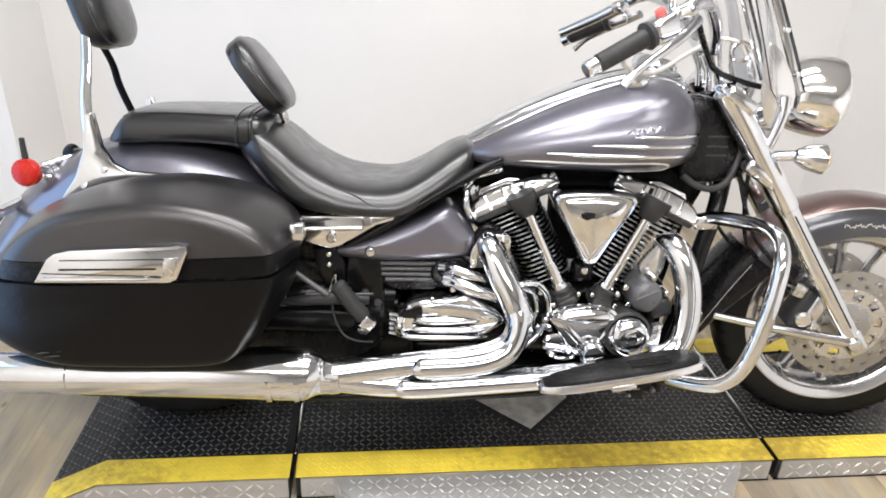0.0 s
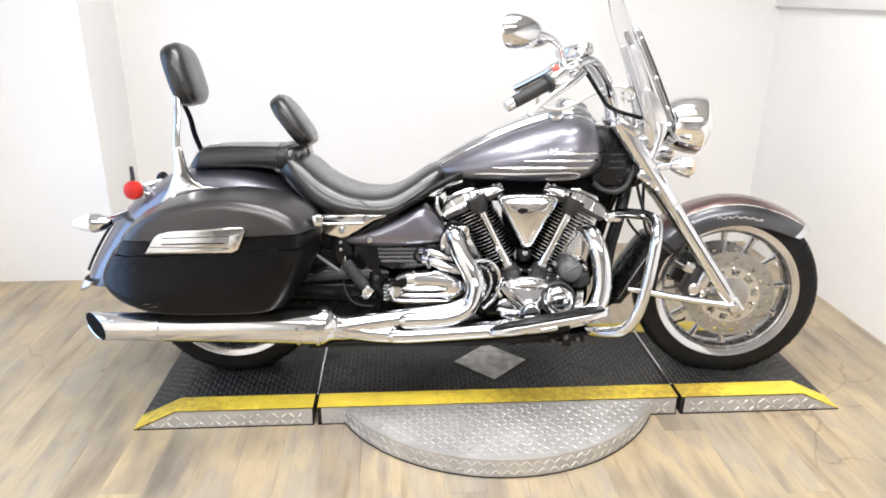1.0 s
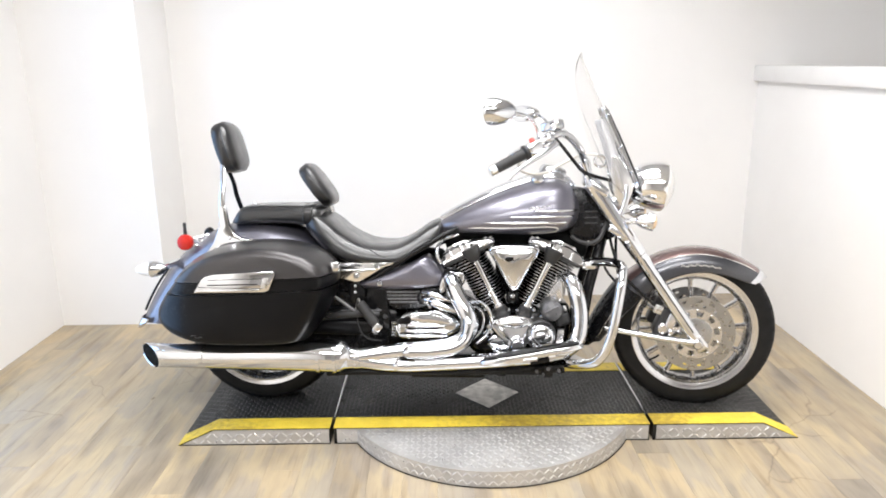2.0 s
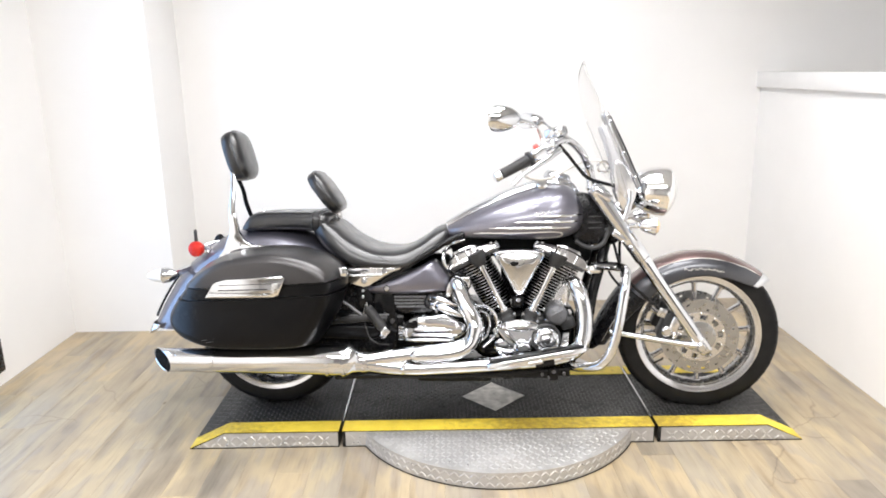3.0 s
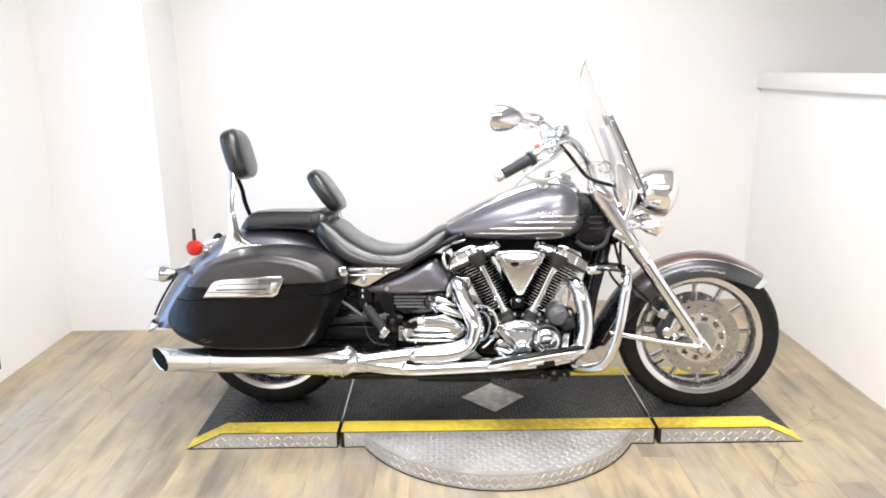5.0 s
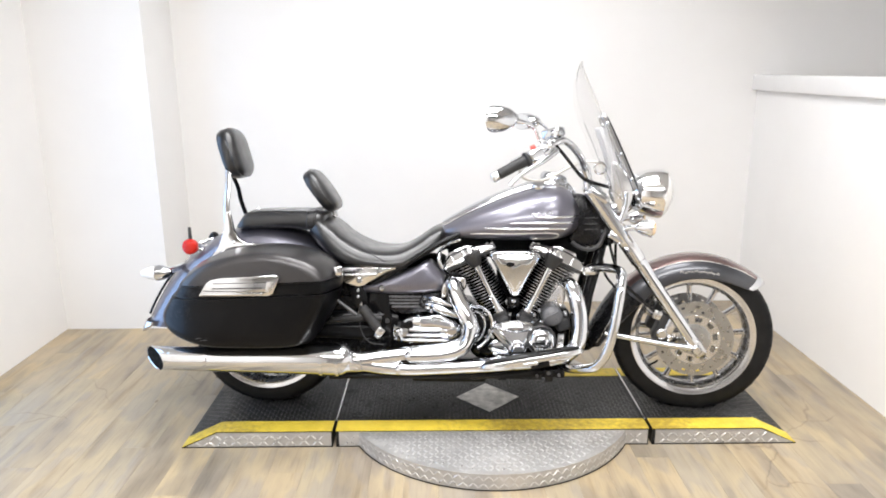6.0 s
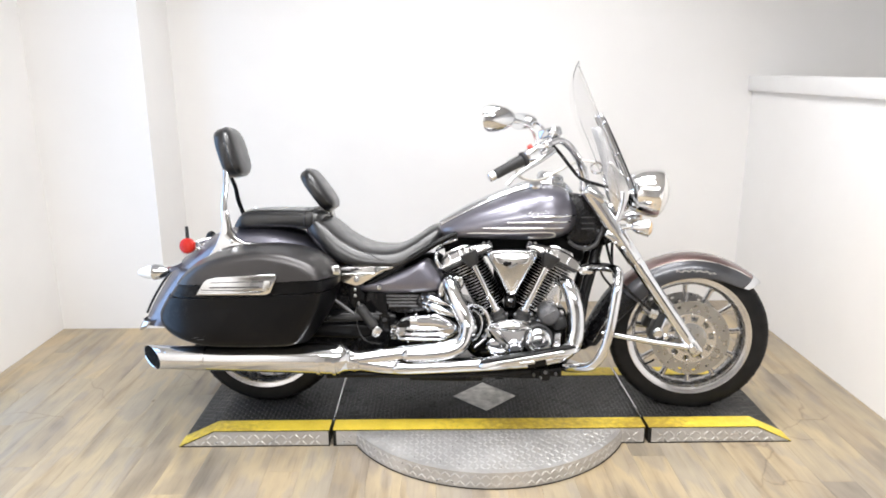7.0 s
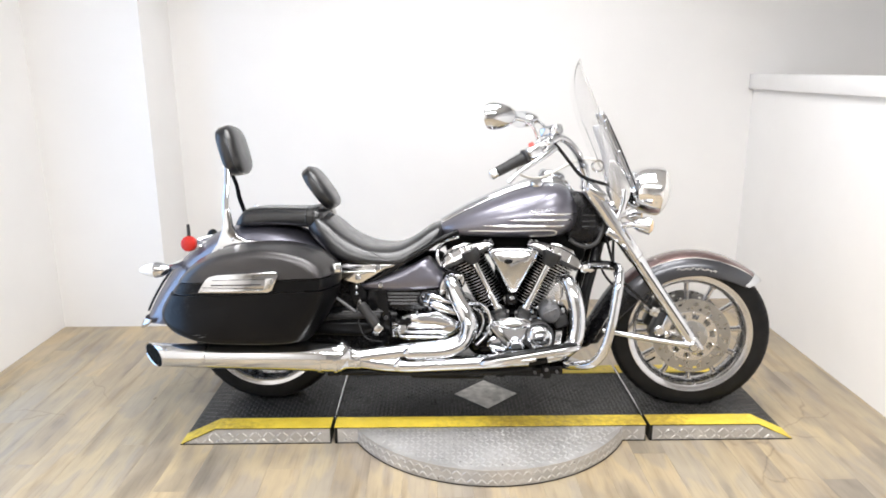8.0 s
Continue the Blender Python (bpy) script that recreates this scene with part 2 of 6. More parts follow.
def tube(points, radius, seg=14, n=8, flat=1.0, caps=True, loop=False):
    """A tube along a smooth line; radius: one, or one a point; flat: width over height of its section."""
    path = spline(points, n, loop)
    rads = radius if isinstance(radius, (list, tuple)) else [radius] * len(points)
    rings, up = [], None
    for i, p in enumerate(path):
        if loop:
            d = path[(i + 1) % len(path)] - path[i - 1]
        else:
            d = path[min(i + 1, len(path) - 1)] - path[max(i - 1, 0)]
        d.normalize()
        if up is None:
            up = Vector((0, 1, 0)) if abs(d.y) < 0.8 else Vector((0, 0, 1))
        up = (up - d * up.dot(d)).normalized()
        side = d.cross(up)
        f = i / n
        k = min(int(f), len(rads) - 2)
        r = rads[k] + (rads[k + 1] - rads[k]) * min(f - k, 1) if not loop else rads[0]
        rings.append([p + (up * math.cos(a) * flat + side * math.sin(a)) * r for a in (2 * math.pi * j / seg for j in range(seg))])
    return loft(rings, caps, loop)


def rod(a, b, r, seg=16, r2=None):
    """A straight round bar with softened ends."""
    a, b = Vector(a), Vector(b)
    d = (b - a).normalized()
    r2 = r if r2 is None else r2
    e = min(r, r2) * 0.25
    up = Vector((0, 1, 0)) if abs(d.y) < 0.8 else Vector((0, 0, 1))
    up = (up - d * up.dot(d)).normalized()
    side = d.cross(up)
    rings = [[c + (up * math.cos(t) + side * math.sin(t)) * q for t in (2 * math.pi * j / seg for j in range(seg))]
             for c, q in ((a, r - e), (a + d * e, r), (b - d * e, r2), (b, r2 - e))]
    return loft(rings)


def lathe(profile, m=None, seg=32, closed=False):
    """Turns (radius, height) round the z axis of m."""
    m = m or Matrix()
    rings = [[m @ Vector((r * math.cos(t), r * math.sin(t), h)) for r, h in profile] for t in (2 * math.pi * j / seg for j in range(seg))]
    bm = bmesh.new()
    rows = [[bm.verts.new(p) for p in ring] for ring in rings]
    n = len(profile)
    for k in range(seg):
        a, b = rows[k], rows[(k + 1) % seg]
        for i in range(n if closed else n - 1):
            j = (i + 1) % n
            bm.faces.new((a[i], a[j], b[j], b[i]))
    bmesh.ops.remove_doubles(bm, verts=bm.verts, dist=1e-5)
    bmesh.ops.recalc_face_normals(bm, faces=bm.faces)
    return bm


def axis(origin, direction):
    return Matrix.Translation(origin) @ Vector(direction).to_track_quat("Z", "Y").to_matrix().to_4x4()


def pillow(outline, layers):
    """Layers (y, scale) of one outline in x and z, from side to side."""
    cx = sum(p[0] for p in outline) / len(outline)
    cz = sum(p[1] for p in outline) / len(outline)
    return loft([[(cx + (x - cx) * s, y, cz + (z - cz) * s) for x, z in outline] for y, s in layers])


def smooth_outline(points, n=5):
    return [(p.x, p.y) for p in spline([(x, z, 0) for x, z in points], n, True)]


def prism(outline, y0, y1, bevel=0.004, seg=2):
    """A plate of the outline in x and z, with rounded rims."""
    bm = loft([[(x, y, z) for x, z in outline] for y in (y0, y1)])
    if bevel:
        rims = [e for e in bm.edges if abs(e.verts[0].co.y - e.verts[1].co.y) < 1e-6]
        bmesh.ops.bevel(bm, geom=rims, offset=bevel, segments=seg, affect="EDGES", profile=0.5)
    return bm


def block(size, m, bevel=0.004, seg=2):
    bm = bmesh.new()
    bmesh.ops.create_cube(bm, size=1)
    for v in bm.verts:
        v.co = Vector((v.co.x * size[0], v.co.y * size[1], v.co.z * size[2]))
    if bevel:
        bmesh.ops.bevel(bm, geom=list(bm.edges), offset=bevel, segments=seg, affect="EDGES", profile=0.5)
    bm.transform(m)
    return bm


def section(x, low, high, half, middle, upper=2.2, lower=2.6, n=32, y0=0.0):
    """A closed ring across x: widest at middle, superelliptic above and below."""
    ring = []
    for j in range(n):
        a = 2 * math.pi * j / n
        c, s = math.cos(a), math.sin(a)
        p = upper if s >= 0 else lower
        y = half * math.copysign(abs(c) ** (2 / p), c)
        z = middle + ((high - middle) if s >= 0 else (middle - low)) * math.copysign(abs(s) ** (2 / p), s)
        ring.append((x, y0 + y, z))
    return ring


def fender(cx, cz, stations, thick=0.004, n=18, span=(-1, 1)):
    """A mudguard round an axle; stations: degrees, radius of the crown, half width, depth of the sides; span: the part of its width."""
    keys = spline([(r, w, d) for _, r, w, d in stations], 5)
    turns = spline([(a, 0, 0) for a, *_ in stations], 5)
    rings = []
    for q, t in zip(keys, turns):
        a = radians(t.x)
        outer, inner = [], []
        for j in range(n + 1):
            s = (span[0] + (span[1] - span[0]) * j / n) * math.pi / 2
            y, drop = q.y * math.copysign(abs(math.sin(s)) ** 0.85, math.sin(s)), q.z * (1 - abs(math.cos(s)) ** 0.8)
            for line, k in ((outer, 0), (inner, thick)):
                r = q.x - drop - k
                line.append((cx + r * math.cos(a), y * (1 - k / q.y), cz + r * math.sin(a)))
        rings.append(outer + inner[::-1])
    return loft(rings)


def flipped(bm):
    """The same on the other side of the machine."""
    other = bm.copy()
    other.transform(Matrix.Diagonal((1, -1, 1, 1)))
    bmesh.ops.reverse_faces(other, faces=other.faces)
    return other


def cut(bm, point, normal, keep):
    """The half of a closed mesh on one side of a plane, closed again."""
    out = bm.copy()
    n = Vector(normal) * keep
    res = bmesh.ops.bisect_plane(out, geom=list(out.verts) + list(out.edges) + list(out.faces), plane_co=point, plane_no=n, clear_inner=True)
    bmesh.ops.holes_fill(out, edges=[e for e in res["geom_cut"] if isinstance(e, bmesh.types.BMEdge)])
    return out


def joined(*meshes):
    out = bmesh.new()
    for bm in meshes:
        me = bpy.data.meshes.new("piece")
        bm.to_mesh(me)
        out.from_mesh(me)
        bpy.data.meshes.remove(me)
        bm.free()
    return out


def part(name, bm, material, parent=None, label="", sharp=38):
    me = bpy.data.meshes.new(name)
    bm.to_mesh(me)
    bm.free()
    me.materials.append(material)
    me.shade_smooth()
    me.set_sharp_from_angle(angle=radians(sharp))
    ob = new(name, me)
    if parent is not None:
        ob.parent = parent
    if label:
        tagged(ob, label)
    return ob


def pair(name, bm, material, parent, label=""):
    """A part and its mirror image on the far side."""
    other = flipped(bm)
    return part(name, bm, material, parent, label), part(name, other, material, parent, label)

# ---- the room ----
def wall(name, boxes, material, label, category="wall"):
    """Boxes (x0, x1, y0, y1, z0, z1) that make up one wall."""
    bms = [block((x1 - x0, y1 - y0, z1 - z0), pose((x0 + x1) / 2, (y0 + y1) / 2, (z0 + z1) / 2), 0) for x0, x1, y0, y1, z0, z1 in boxes]
    return tagged(part(name, joined(*bms), material), label, category, kind="structure")


LEFT, RIGHT, BACK, NOOK, NEAR, FAR_RIGHT, PIER = -2.28, 1.635, 1.43, 1.015, -6.2, 2.9, -1.69
wall("wall_back", [(PIER, FAR_RIGHT + 0.1, BACK, BACK + 0.12, 0, CEILING)], WHITEWALL, "plain white painted back wall of the photo bay")
wall("wall_back_pier", [(LEFT - 0.1, PIER, NOOK, BACK + 0.12, 0, CEILING)], WHITEWALL, "white painted pier standing forward of the back wall")
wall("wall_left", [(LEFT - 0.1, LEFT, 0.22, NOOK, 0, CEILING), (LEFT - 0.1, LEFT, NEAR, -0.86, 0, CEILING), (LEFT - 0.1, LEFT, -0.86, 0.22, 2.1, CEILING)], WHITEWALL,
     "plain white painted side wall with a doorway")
wall("wall_right", [(RIGHT, RIGHT + 0.12, NEAR, BACK, 0, 1.272)], WHITEWALL, "white painted half-height partition wall")
tagged(part("trim", block((0.18, BACK - NEAR, 0.086), pose(RIGHT + 0.06, (BACK + NEAR) / 2, 1.315), 0.006), TRIMWHITE),
       "white painted ledge capping the half-height wall", "ledge", kind="structure")
wall("wall_right_upper", [(FAR_RIGHT, FAR_RIGHT + 0.1, NEAR, BACK, 0, CEILING)], WHITEWALL, "dim off-white wall beyond the partition")
# unseen wall that closes the room; its grey is chosen for the chrome's reflections
wall("wall_near", [(LEFT - 0.1, FAR_RIGHT + 0.1, NEAR - 0.1, NEAR, 0, CEILING)], GREYWALL, "unseen grey wall added behind the camera, its tone set for the chrome's reflections")
wall("ceiling", [(LEFT - 0.1, FAR_RIGHT + 0.1, NEAR - 0.1, BACK + 0.12, CEILING, CEILING + 0.1)], CEILWHITE, "plain white ceiling", "ceiling")
floor = wall("floor", [(LEFT - 0.1, FAR_RIGHT + 0.1, NEAR - 0.1, BACK + 0.12, -0.1, -0.008)], JOINT, "weathered oak laminate plank floor", "floor")


def ceiling_light(x, y, w, d):
    top = tagged(new("ceiling_light"), "light panel on the ceiling, in a deep white frame added to shade the upper walls", "ceiling light", "ceiling lights")
    top.location = (x, y, CEILING)
    # out of view; the frame's depth is added to cut light off the upper walls
    w, d = w + 0.06, d + 0.06
    for s in (-1, 1):
        part("long_edge", block((w, 0.03, 0.16), pose(0, s * (d - 0.03) / 2, -0.0805), 0.003), TRIMWHITE, top)
        part("short_edge", block((0.03, d - 0.06, 0.16), pose(s * (w - 0.03) / 2, 0, -0.0805), 0.003), TRIMWHITE, top)
    return top


for lx, ly, lw, ld, power in LAMPS:
    ceiling_light(lx, ly, lw, ld)

box = tagged(part("wall_vent", block((0.03, 0.10, 0.16), pose(LEFT + 0.015, 0.282, 0.155), 0.006), PLASTIC), "small black vent box low on the white wall", "vent")
for k in range(5):
    part("slat", block((0.006, 0.08, 0.006), pose(LEFT + 0.032, 0.282, 0.105 + 0.025 * k), 0.002, 1), PLASTIC, box)

# ---- the display platform ----
DECK, FRONT, HALF = 0.064, -0.275, 0.581
LUG = [(-0.5, 0), (-0.22, -0.5), (0.22, -0.5), (0.5, 0), (0.22, 0.5), (-0.22, 0.5)]


def tread(name, spots, material, parent, length=0.030, width=0.0070, height=0.0017):
    """Raised tread marks: spots of (place, along, across, normal)."""
    verts, faces = [], []
    for p, u, v, w in spots:
        k = len(verts)
        verts += [p + u * (a * length) + v * (b * width) for a, b in LUG]
        verts += [p + u * (a * length * 0.55) + v * (b * width * 0.45) + w * height for a, b in LUG]
        faces += [(k + i, k + (i + 1) % 6, k + 6 + (i + 1) % 6, k + 6 + i) for i in range(6)]
        faces.append(tuple(k + 6 + i for i in range(6)))
    me = bpy.data.meshes.new(name)
    me.from_pydata(verts, [], faces)
    me.materials.append(material)
    ob = new(name, me)
    ob.parent = parent
    return tagged(ob, kind="stuff")


def tread_spots(origin, u, v, n, nu, nv, pitch, inside):
    """A herringbone of marks over a plane, where inside(a, b) holds."""
    out = []
    for i in range(nu):
        for j in range(nv):
            a, b = (i + 0.5) * pitch, (j + 0.5) * pitch
            if inside(a, b):
                s = 1 if (i + j) % 2 else -1
                along = (u + v * s).normalized()
                out.append((origin + u * a + v * b, along, n.cross(along), n))
    return out


def strip(line, y0, y1, lift, thick):
    """A band that follows the line (x, z) between y0 and y1."""
    ring = lambda x, z: [(x, y0, z + lift), (x, y1, z + lift), (x, y1, z + lift + thick), (x, y0, z + lift + thick)]
    return loft([ring(x, z) for x, z in line])


def platform_section(line, inner_gap, label):
    """One length of the platform; line: its top from left to right in x and z."""
    top = tagged(new("platform_section"), label, "platform", "platform sections")
    xs = [p[0] for p in line]
    x0, x1 = min(xs), max(xs)
    outline = list(line)
    if line[0][1] > 0:
        outline.insert(0, (x0, 0.0))
    if line[-1][1] > 0:
        outline.append((x1, 0.0))
    part("deck", loft([[(x, y, z) for x, z in outline] for y in (FRONT, -FRONT)]), BLACKPLATE, top, "black tread plate deck, scuffed and greyed for hazy reflections")
    inset = 0.004
    panel = [(min(max(x, x0 + 0.012), x1 - inset), max(z - 0.004, 0.0015)) for x, z in outline]
    front = part("front_panel", loft([[(x, y, z) for x, z in panel] for y in (FRONT - 0.004, FRONT)]), PLATE, top, "aluminium tread plate edge")
    for y0, y1 in ((FRONT - 0.004, FRONT + 0.076), (-FRONT - 0.076, -FRONT + 0.004))[:1 if inner_gap > 0 else 2]:
        part("yellow_strip", strip(line, y0, y1, 0.0012, 0.002), YELLOW, top, "worn yellow painted safety strip")

    # a near-black strip draws the contact shadow along the floor
    foot = [(max(min(x, x1), x0), min(z, 0.0035)) for x, z in ((x0, 0.0), (x1, 0.0), (x1, 0.0035), (x0, 0.0035))]
    part("foot_strip", loft([[(x, y, z) for x, z in foot] for y in (FRONT - 0.0055, FRONT - 0.001)]), JOINT, top, "thin black strip standing in for the contact shadow at the floor")

    def height(x):
        for (a, za), (b, zb) in zip(line, line[1:]):
            if a <= x <= b:
                return za + (zb - za) * (x - a) / (b - a), (zb - za) / (b - a)
        return 0, 0

    spots = []
    for p, u, v, w in tread_spots(Vector((x0, FRONT + 0.08, 0)), Vector((1, 0, 0)), Vector((0, 1, 0)), Vector((0, 0, 1)),
                                  int((x1 - x0) / 0.0165), 24, 0.0165, lambda a, b: True):
        z, slope = height(p.x)
        if abs(p.x) + abs(p.y) < 0.15:
            continue
        tip = Matrix.Rotation(-math.atan(slope), 3, "Y")
        spots.append((Vector((p.x, p.y, z + 0.0002)), tip @ u, tip @ v, tip @ w))
    tread("tread", spots, TREADTOP, top, 0.0175, 0.0046, 0.0013)
    spots = []
    for p, u, v, w in tread_spots(Vector((x0, FRONT, 0)), Vector((1, 0, 0)), Vector((0, 1, 0)), Vector((0, 0, 1)), int((x1 - x0) / 0.0165), 4, 0.0165, lambda a, b: a > 0.02):
        z, slope = height(p.x)
        tip = Matrix.Rotation(-math.atan(slope), 3, "Y")
        spots.append((Vector((p.x, p.y, z + 0.0031)), tip @ u, tip @ v, tip @ w))
    tread("strip_tread", spots, YELLOW, top, 0.0170, 0.0045, 0.0009)
    spots = tread_spots(Vector((x0, FRONT - 0.0042, 0)), Vector((1, 0, 0)), Vector((0, 0, 1)), Vector((0, -1, 0)), int((x1 - x0) / 0.026), 2, 0.026,
                        lambda a, b: height(x0 + a)[0] > b + 0.014 and 0.028 < a < x1 - x0 - 0.02)
    tread("edge_tread", spots, LUGHIGHLIGHT, top, 0.0290, 0.0054)
    return top


platform_section([(-1.188, 0.0), (-1.05, DECK), (-0.612, DECK)], 1, "black tread plate ramp section with yellow edges, on the floor")
centre = platform_section([(-0.598, DECK), (0.598, DECK)], 0, "black tread plate middle section with yellow edges and a diamond inlay")
platform_section([(0.612, DECK), (1.03, DECK), (1.166, 0.0)], -1, "black tread plate ramp section with yellow edges, on the floor")
d = 0.131
part("diamond_inlay", loft([[(-d, 0, z), (0, -d, z), (d, 0, z), (0, d, z)] for z in (DECK + 0.0005, DECK + 0.0025)]), INLAY, centre, "bare metal diamond inlay, scratched")

for x in (-0.605, 0.605):
    part("edge_bar", rod((x, FRONT + 0.078, DECK + 0.0005), (x, -FRONT - 0.02, DECK + 0.0005), 0.0035, 8), SATIN, centre, "bare metal edge of the joint")
turntable = tagged(new("turntable"), "round aluminium tread plate turntable under the platform", "turntable")
for s in (-1, 1):
    y_cut = 0.2805
    a0 = math.asin(y_cut / HALF)
    arc = [(HALF * math.cos(a), s * HALF * math.sin(a)) for a in (a0 + (math.pi - 2 * a0) * k / 48 for k in range(49))]
    plate = loft([[(x, y, z) for x, y in arc] for z in (0.0, DECK - 0.001)])
    plate_ob = part("plate", plate, PLATE, turntable, sharp=30)
    # the turntable's contact shadow, drawn as a near-black ring
    part("foot_ring", loft([[(x * k, y * k, z) for x, y in arc] for k, z in ((1.003, 0.0), (1.003, 0.0035))]), JOINT, turntable, "thin black ring standing in for the contact shadow at the floor")
    if s < 0:
        tread("top_tread", tread_spots(Vector((-0.6, -0.6, DECK - 0.0009)), Vector((1, 0, 0)), Vector((0, 1, 0)), Vector((0, 0, 1)), 57, 16, 0.021,
                                       lambda a, b: math.hypot(a - 0.6, b - 0.6) < HALF - 0.016 and b - 0.6 < -y_cut - 0.012), LUGHIGHLIGHT, turntable, 0.024, 0.0056)
        spots = []
        for i in range(70):
            a = math.pi + a0 + 0.02 + (math.pi - 2 * a0 - 0.04) * i / 69
            for j in range(2):
                n = Vector((math.cos(a), math.sin(a), 0))
                u = Vector((-math.sin(a), math.cos(a), 0))
                along = (u + Vector((0, 0, 1 if (i + j) % 2 else -1))).normalized()
                spots.append((n * (HALF + 0.0002) + Vector((0, 0, 0.018 + 0.028 * j)), along, n.cross(along), n))
        tread("side_tread", spots, LUGHIGHLIGHT, turntable, 0.0290, 0.0052)

# ---- the motorcycle ----
bike = tagged(new("motorcycle"), "charcoal and chrome cruiser motorcycle with saddlebags, leaning on its platform", "motorcycle")
bike.matrix_world = pose(0, -0.035, DECK, 0, 0, -3.3) @ pose(0, 0, 0, -8.5)
FX, FZ, RX, RZ, TYRE = 0.812, 0.299, -0.90, 0.31, 0.312
STEER = Matrix.Translation((0.52, 0, 0.70)) @ Matrix.Rotation(radians(-7), 4, Vector((-0.56, 0, 0.83))) @ Matrix.Translation((-0.52, 0, -0.70))


def turned(bm):
    """Moves a piece of the front end with the handlebar, which is turned a little."""
    bm.transform(STEER)
    return bm


def tpart(name, bm, material, parent=None, label=""):
    return part(name, turned(bm), material, parent or bike, label)


def rounded_tyre(radius, rim, half, n=14):
    """The section of a tyre, from bead to bead over the tread."""
    out = []
    depth = radius - rim
    for k in range(n + 1):
        a = math.pi * k / n
        out.append((rim + depth * math.sin(a) ** 0.62, half * -math.copysign(abs(math.cos(a)) ** 0.75, math.cos(a)) * (0.82 + 0.18 * math.sin(a))))
    out += [(rim - 0.006, half * 0.62), (rim - 0.006, -half * 0.62)]
    return out


def spoke(a, cx, cz, r0, r1, w0, w1, y, thick):
    u, v = Vector((math.cos(a), 0, math.sin(a))), Vector((-math.sin(a), 0, math.cos(a)))
    c = Vector((cx, 0, cz))
    rings = []
    for r, w, t, yy in ((r0, w0, thick, y * 0.75), ((r0 + r1) / 2, (w0 + w1) / 2 * 0.85, thick * 0.8, y), (r1, w1 * 1.25, thick, y * 0.8)):
        q = c + u * r + Vector((0, yy, 0))
        rings.append([q + v * (w * math.cos(t2)) + Vector((0, t * math.sin(t2), 0)) for t2 in (2 * math.pi * j / 10 for j in range(10))])
    return loft(rings)


def wheel(name, cx, cz, radius, rim, half, place, spokes=12):
    w = place(name, lathe([(r, h) for r, h in ((0.030, -0.075), (0.046, -0.07), (0.05, -0.03), (0.05, 0.03), (0.046, 0.07), (0.030, 0.075))], axis((cx, 0, cz), (0, 1, 0)), 28), SATIN, None, "cast aluminium spoked wheel")
    place("tyre", lathe(rounded_tyre(radius, rim, half), axis((cx, 0, cz), (0, 1, 0)), 72, True), RUBBER, w, "black road tyre")
    cuts = []
    for j in range(44):
        for side in (-1, 1):
            a = 2 * math.pi * (j + 0.5 * (side > 0)) / 44
            cuts.append(tube([(cx + (radius - d) * math.cos(a + t), side * half * y, cz + (radius - d) * math.sin(a + t)) for d, y, t in ((0.0012, 0.15, 0), (0.0030, 0.42, 0.03), (0.0098, 0.70, 0.05), (0.0205, 0.885, 0.055))], 0.0016, 6, 2))
    place("tread_cuts", joined(*cuts), JOINT, w, "cut tread grooves")
    h = half * 0.86
    turn = axis((cx, 0, cz), (0, 1, 0))
    prof = [(rim - 0.010, -h + 0.010), (rim - 0.004, h - 0.012), (rim - 0.010, h - 0.010), (rim - 0.020, h * 0.66), (rim - 0.027, h * 0.38), (rim - 0.027, -h * 0.38), (rim - 0.020, -h * 0.66)]
    rim_ob = place("rim", lathe(prof, turn, 72, True), RIMGREY, w, "silver-grey cast rim")
    for e in (-1, 1):
        lip = [(rim - 0.013, e * (h - 0.008)), (rim + 0.002, e * (h - 0.001)), (rim + 0.009, e * h), (rim + 0.011, e * (h - 0.005)), (rim + 0.002, e * (h - 0.010)), (rim - 0.011, e * (h - 0.014))]
        place("lip", lathe(lip, turn, 72, True), SILVER, rim_ob, "polished rim lip")
        place("step", lathe([(rim - 0.021, e * h * 0.70), (rim - 0.017, e * h * 0.76), (rim - 0.015, e * h * 0.70), (rim - 0.019, e * h * 0.64)], turn, 72, True), SILVER, rim_ob)
    for k in range(spokes):
        bar = place("spoke", spoke(2 * math.pi * (k + 0.13) / spokes, cx, cz, 0.045, rim - 0.02, 0.0125, 0.0085, 0.0, 0.020), SILVER, w)
        a = 2 * math.pi * (k + 0.13) / spokes
        place("spoke_foot", block((0.014, 0.040, 0.026), Matrix.Translation((cx + (rim - 0.026) * math.cos(a), 0, cz + (rim - 0.026) * math.sin(a))) @ Matrix.Rotation(-a, 4, "Y"), 0.005), SILVER, bar)
    return w


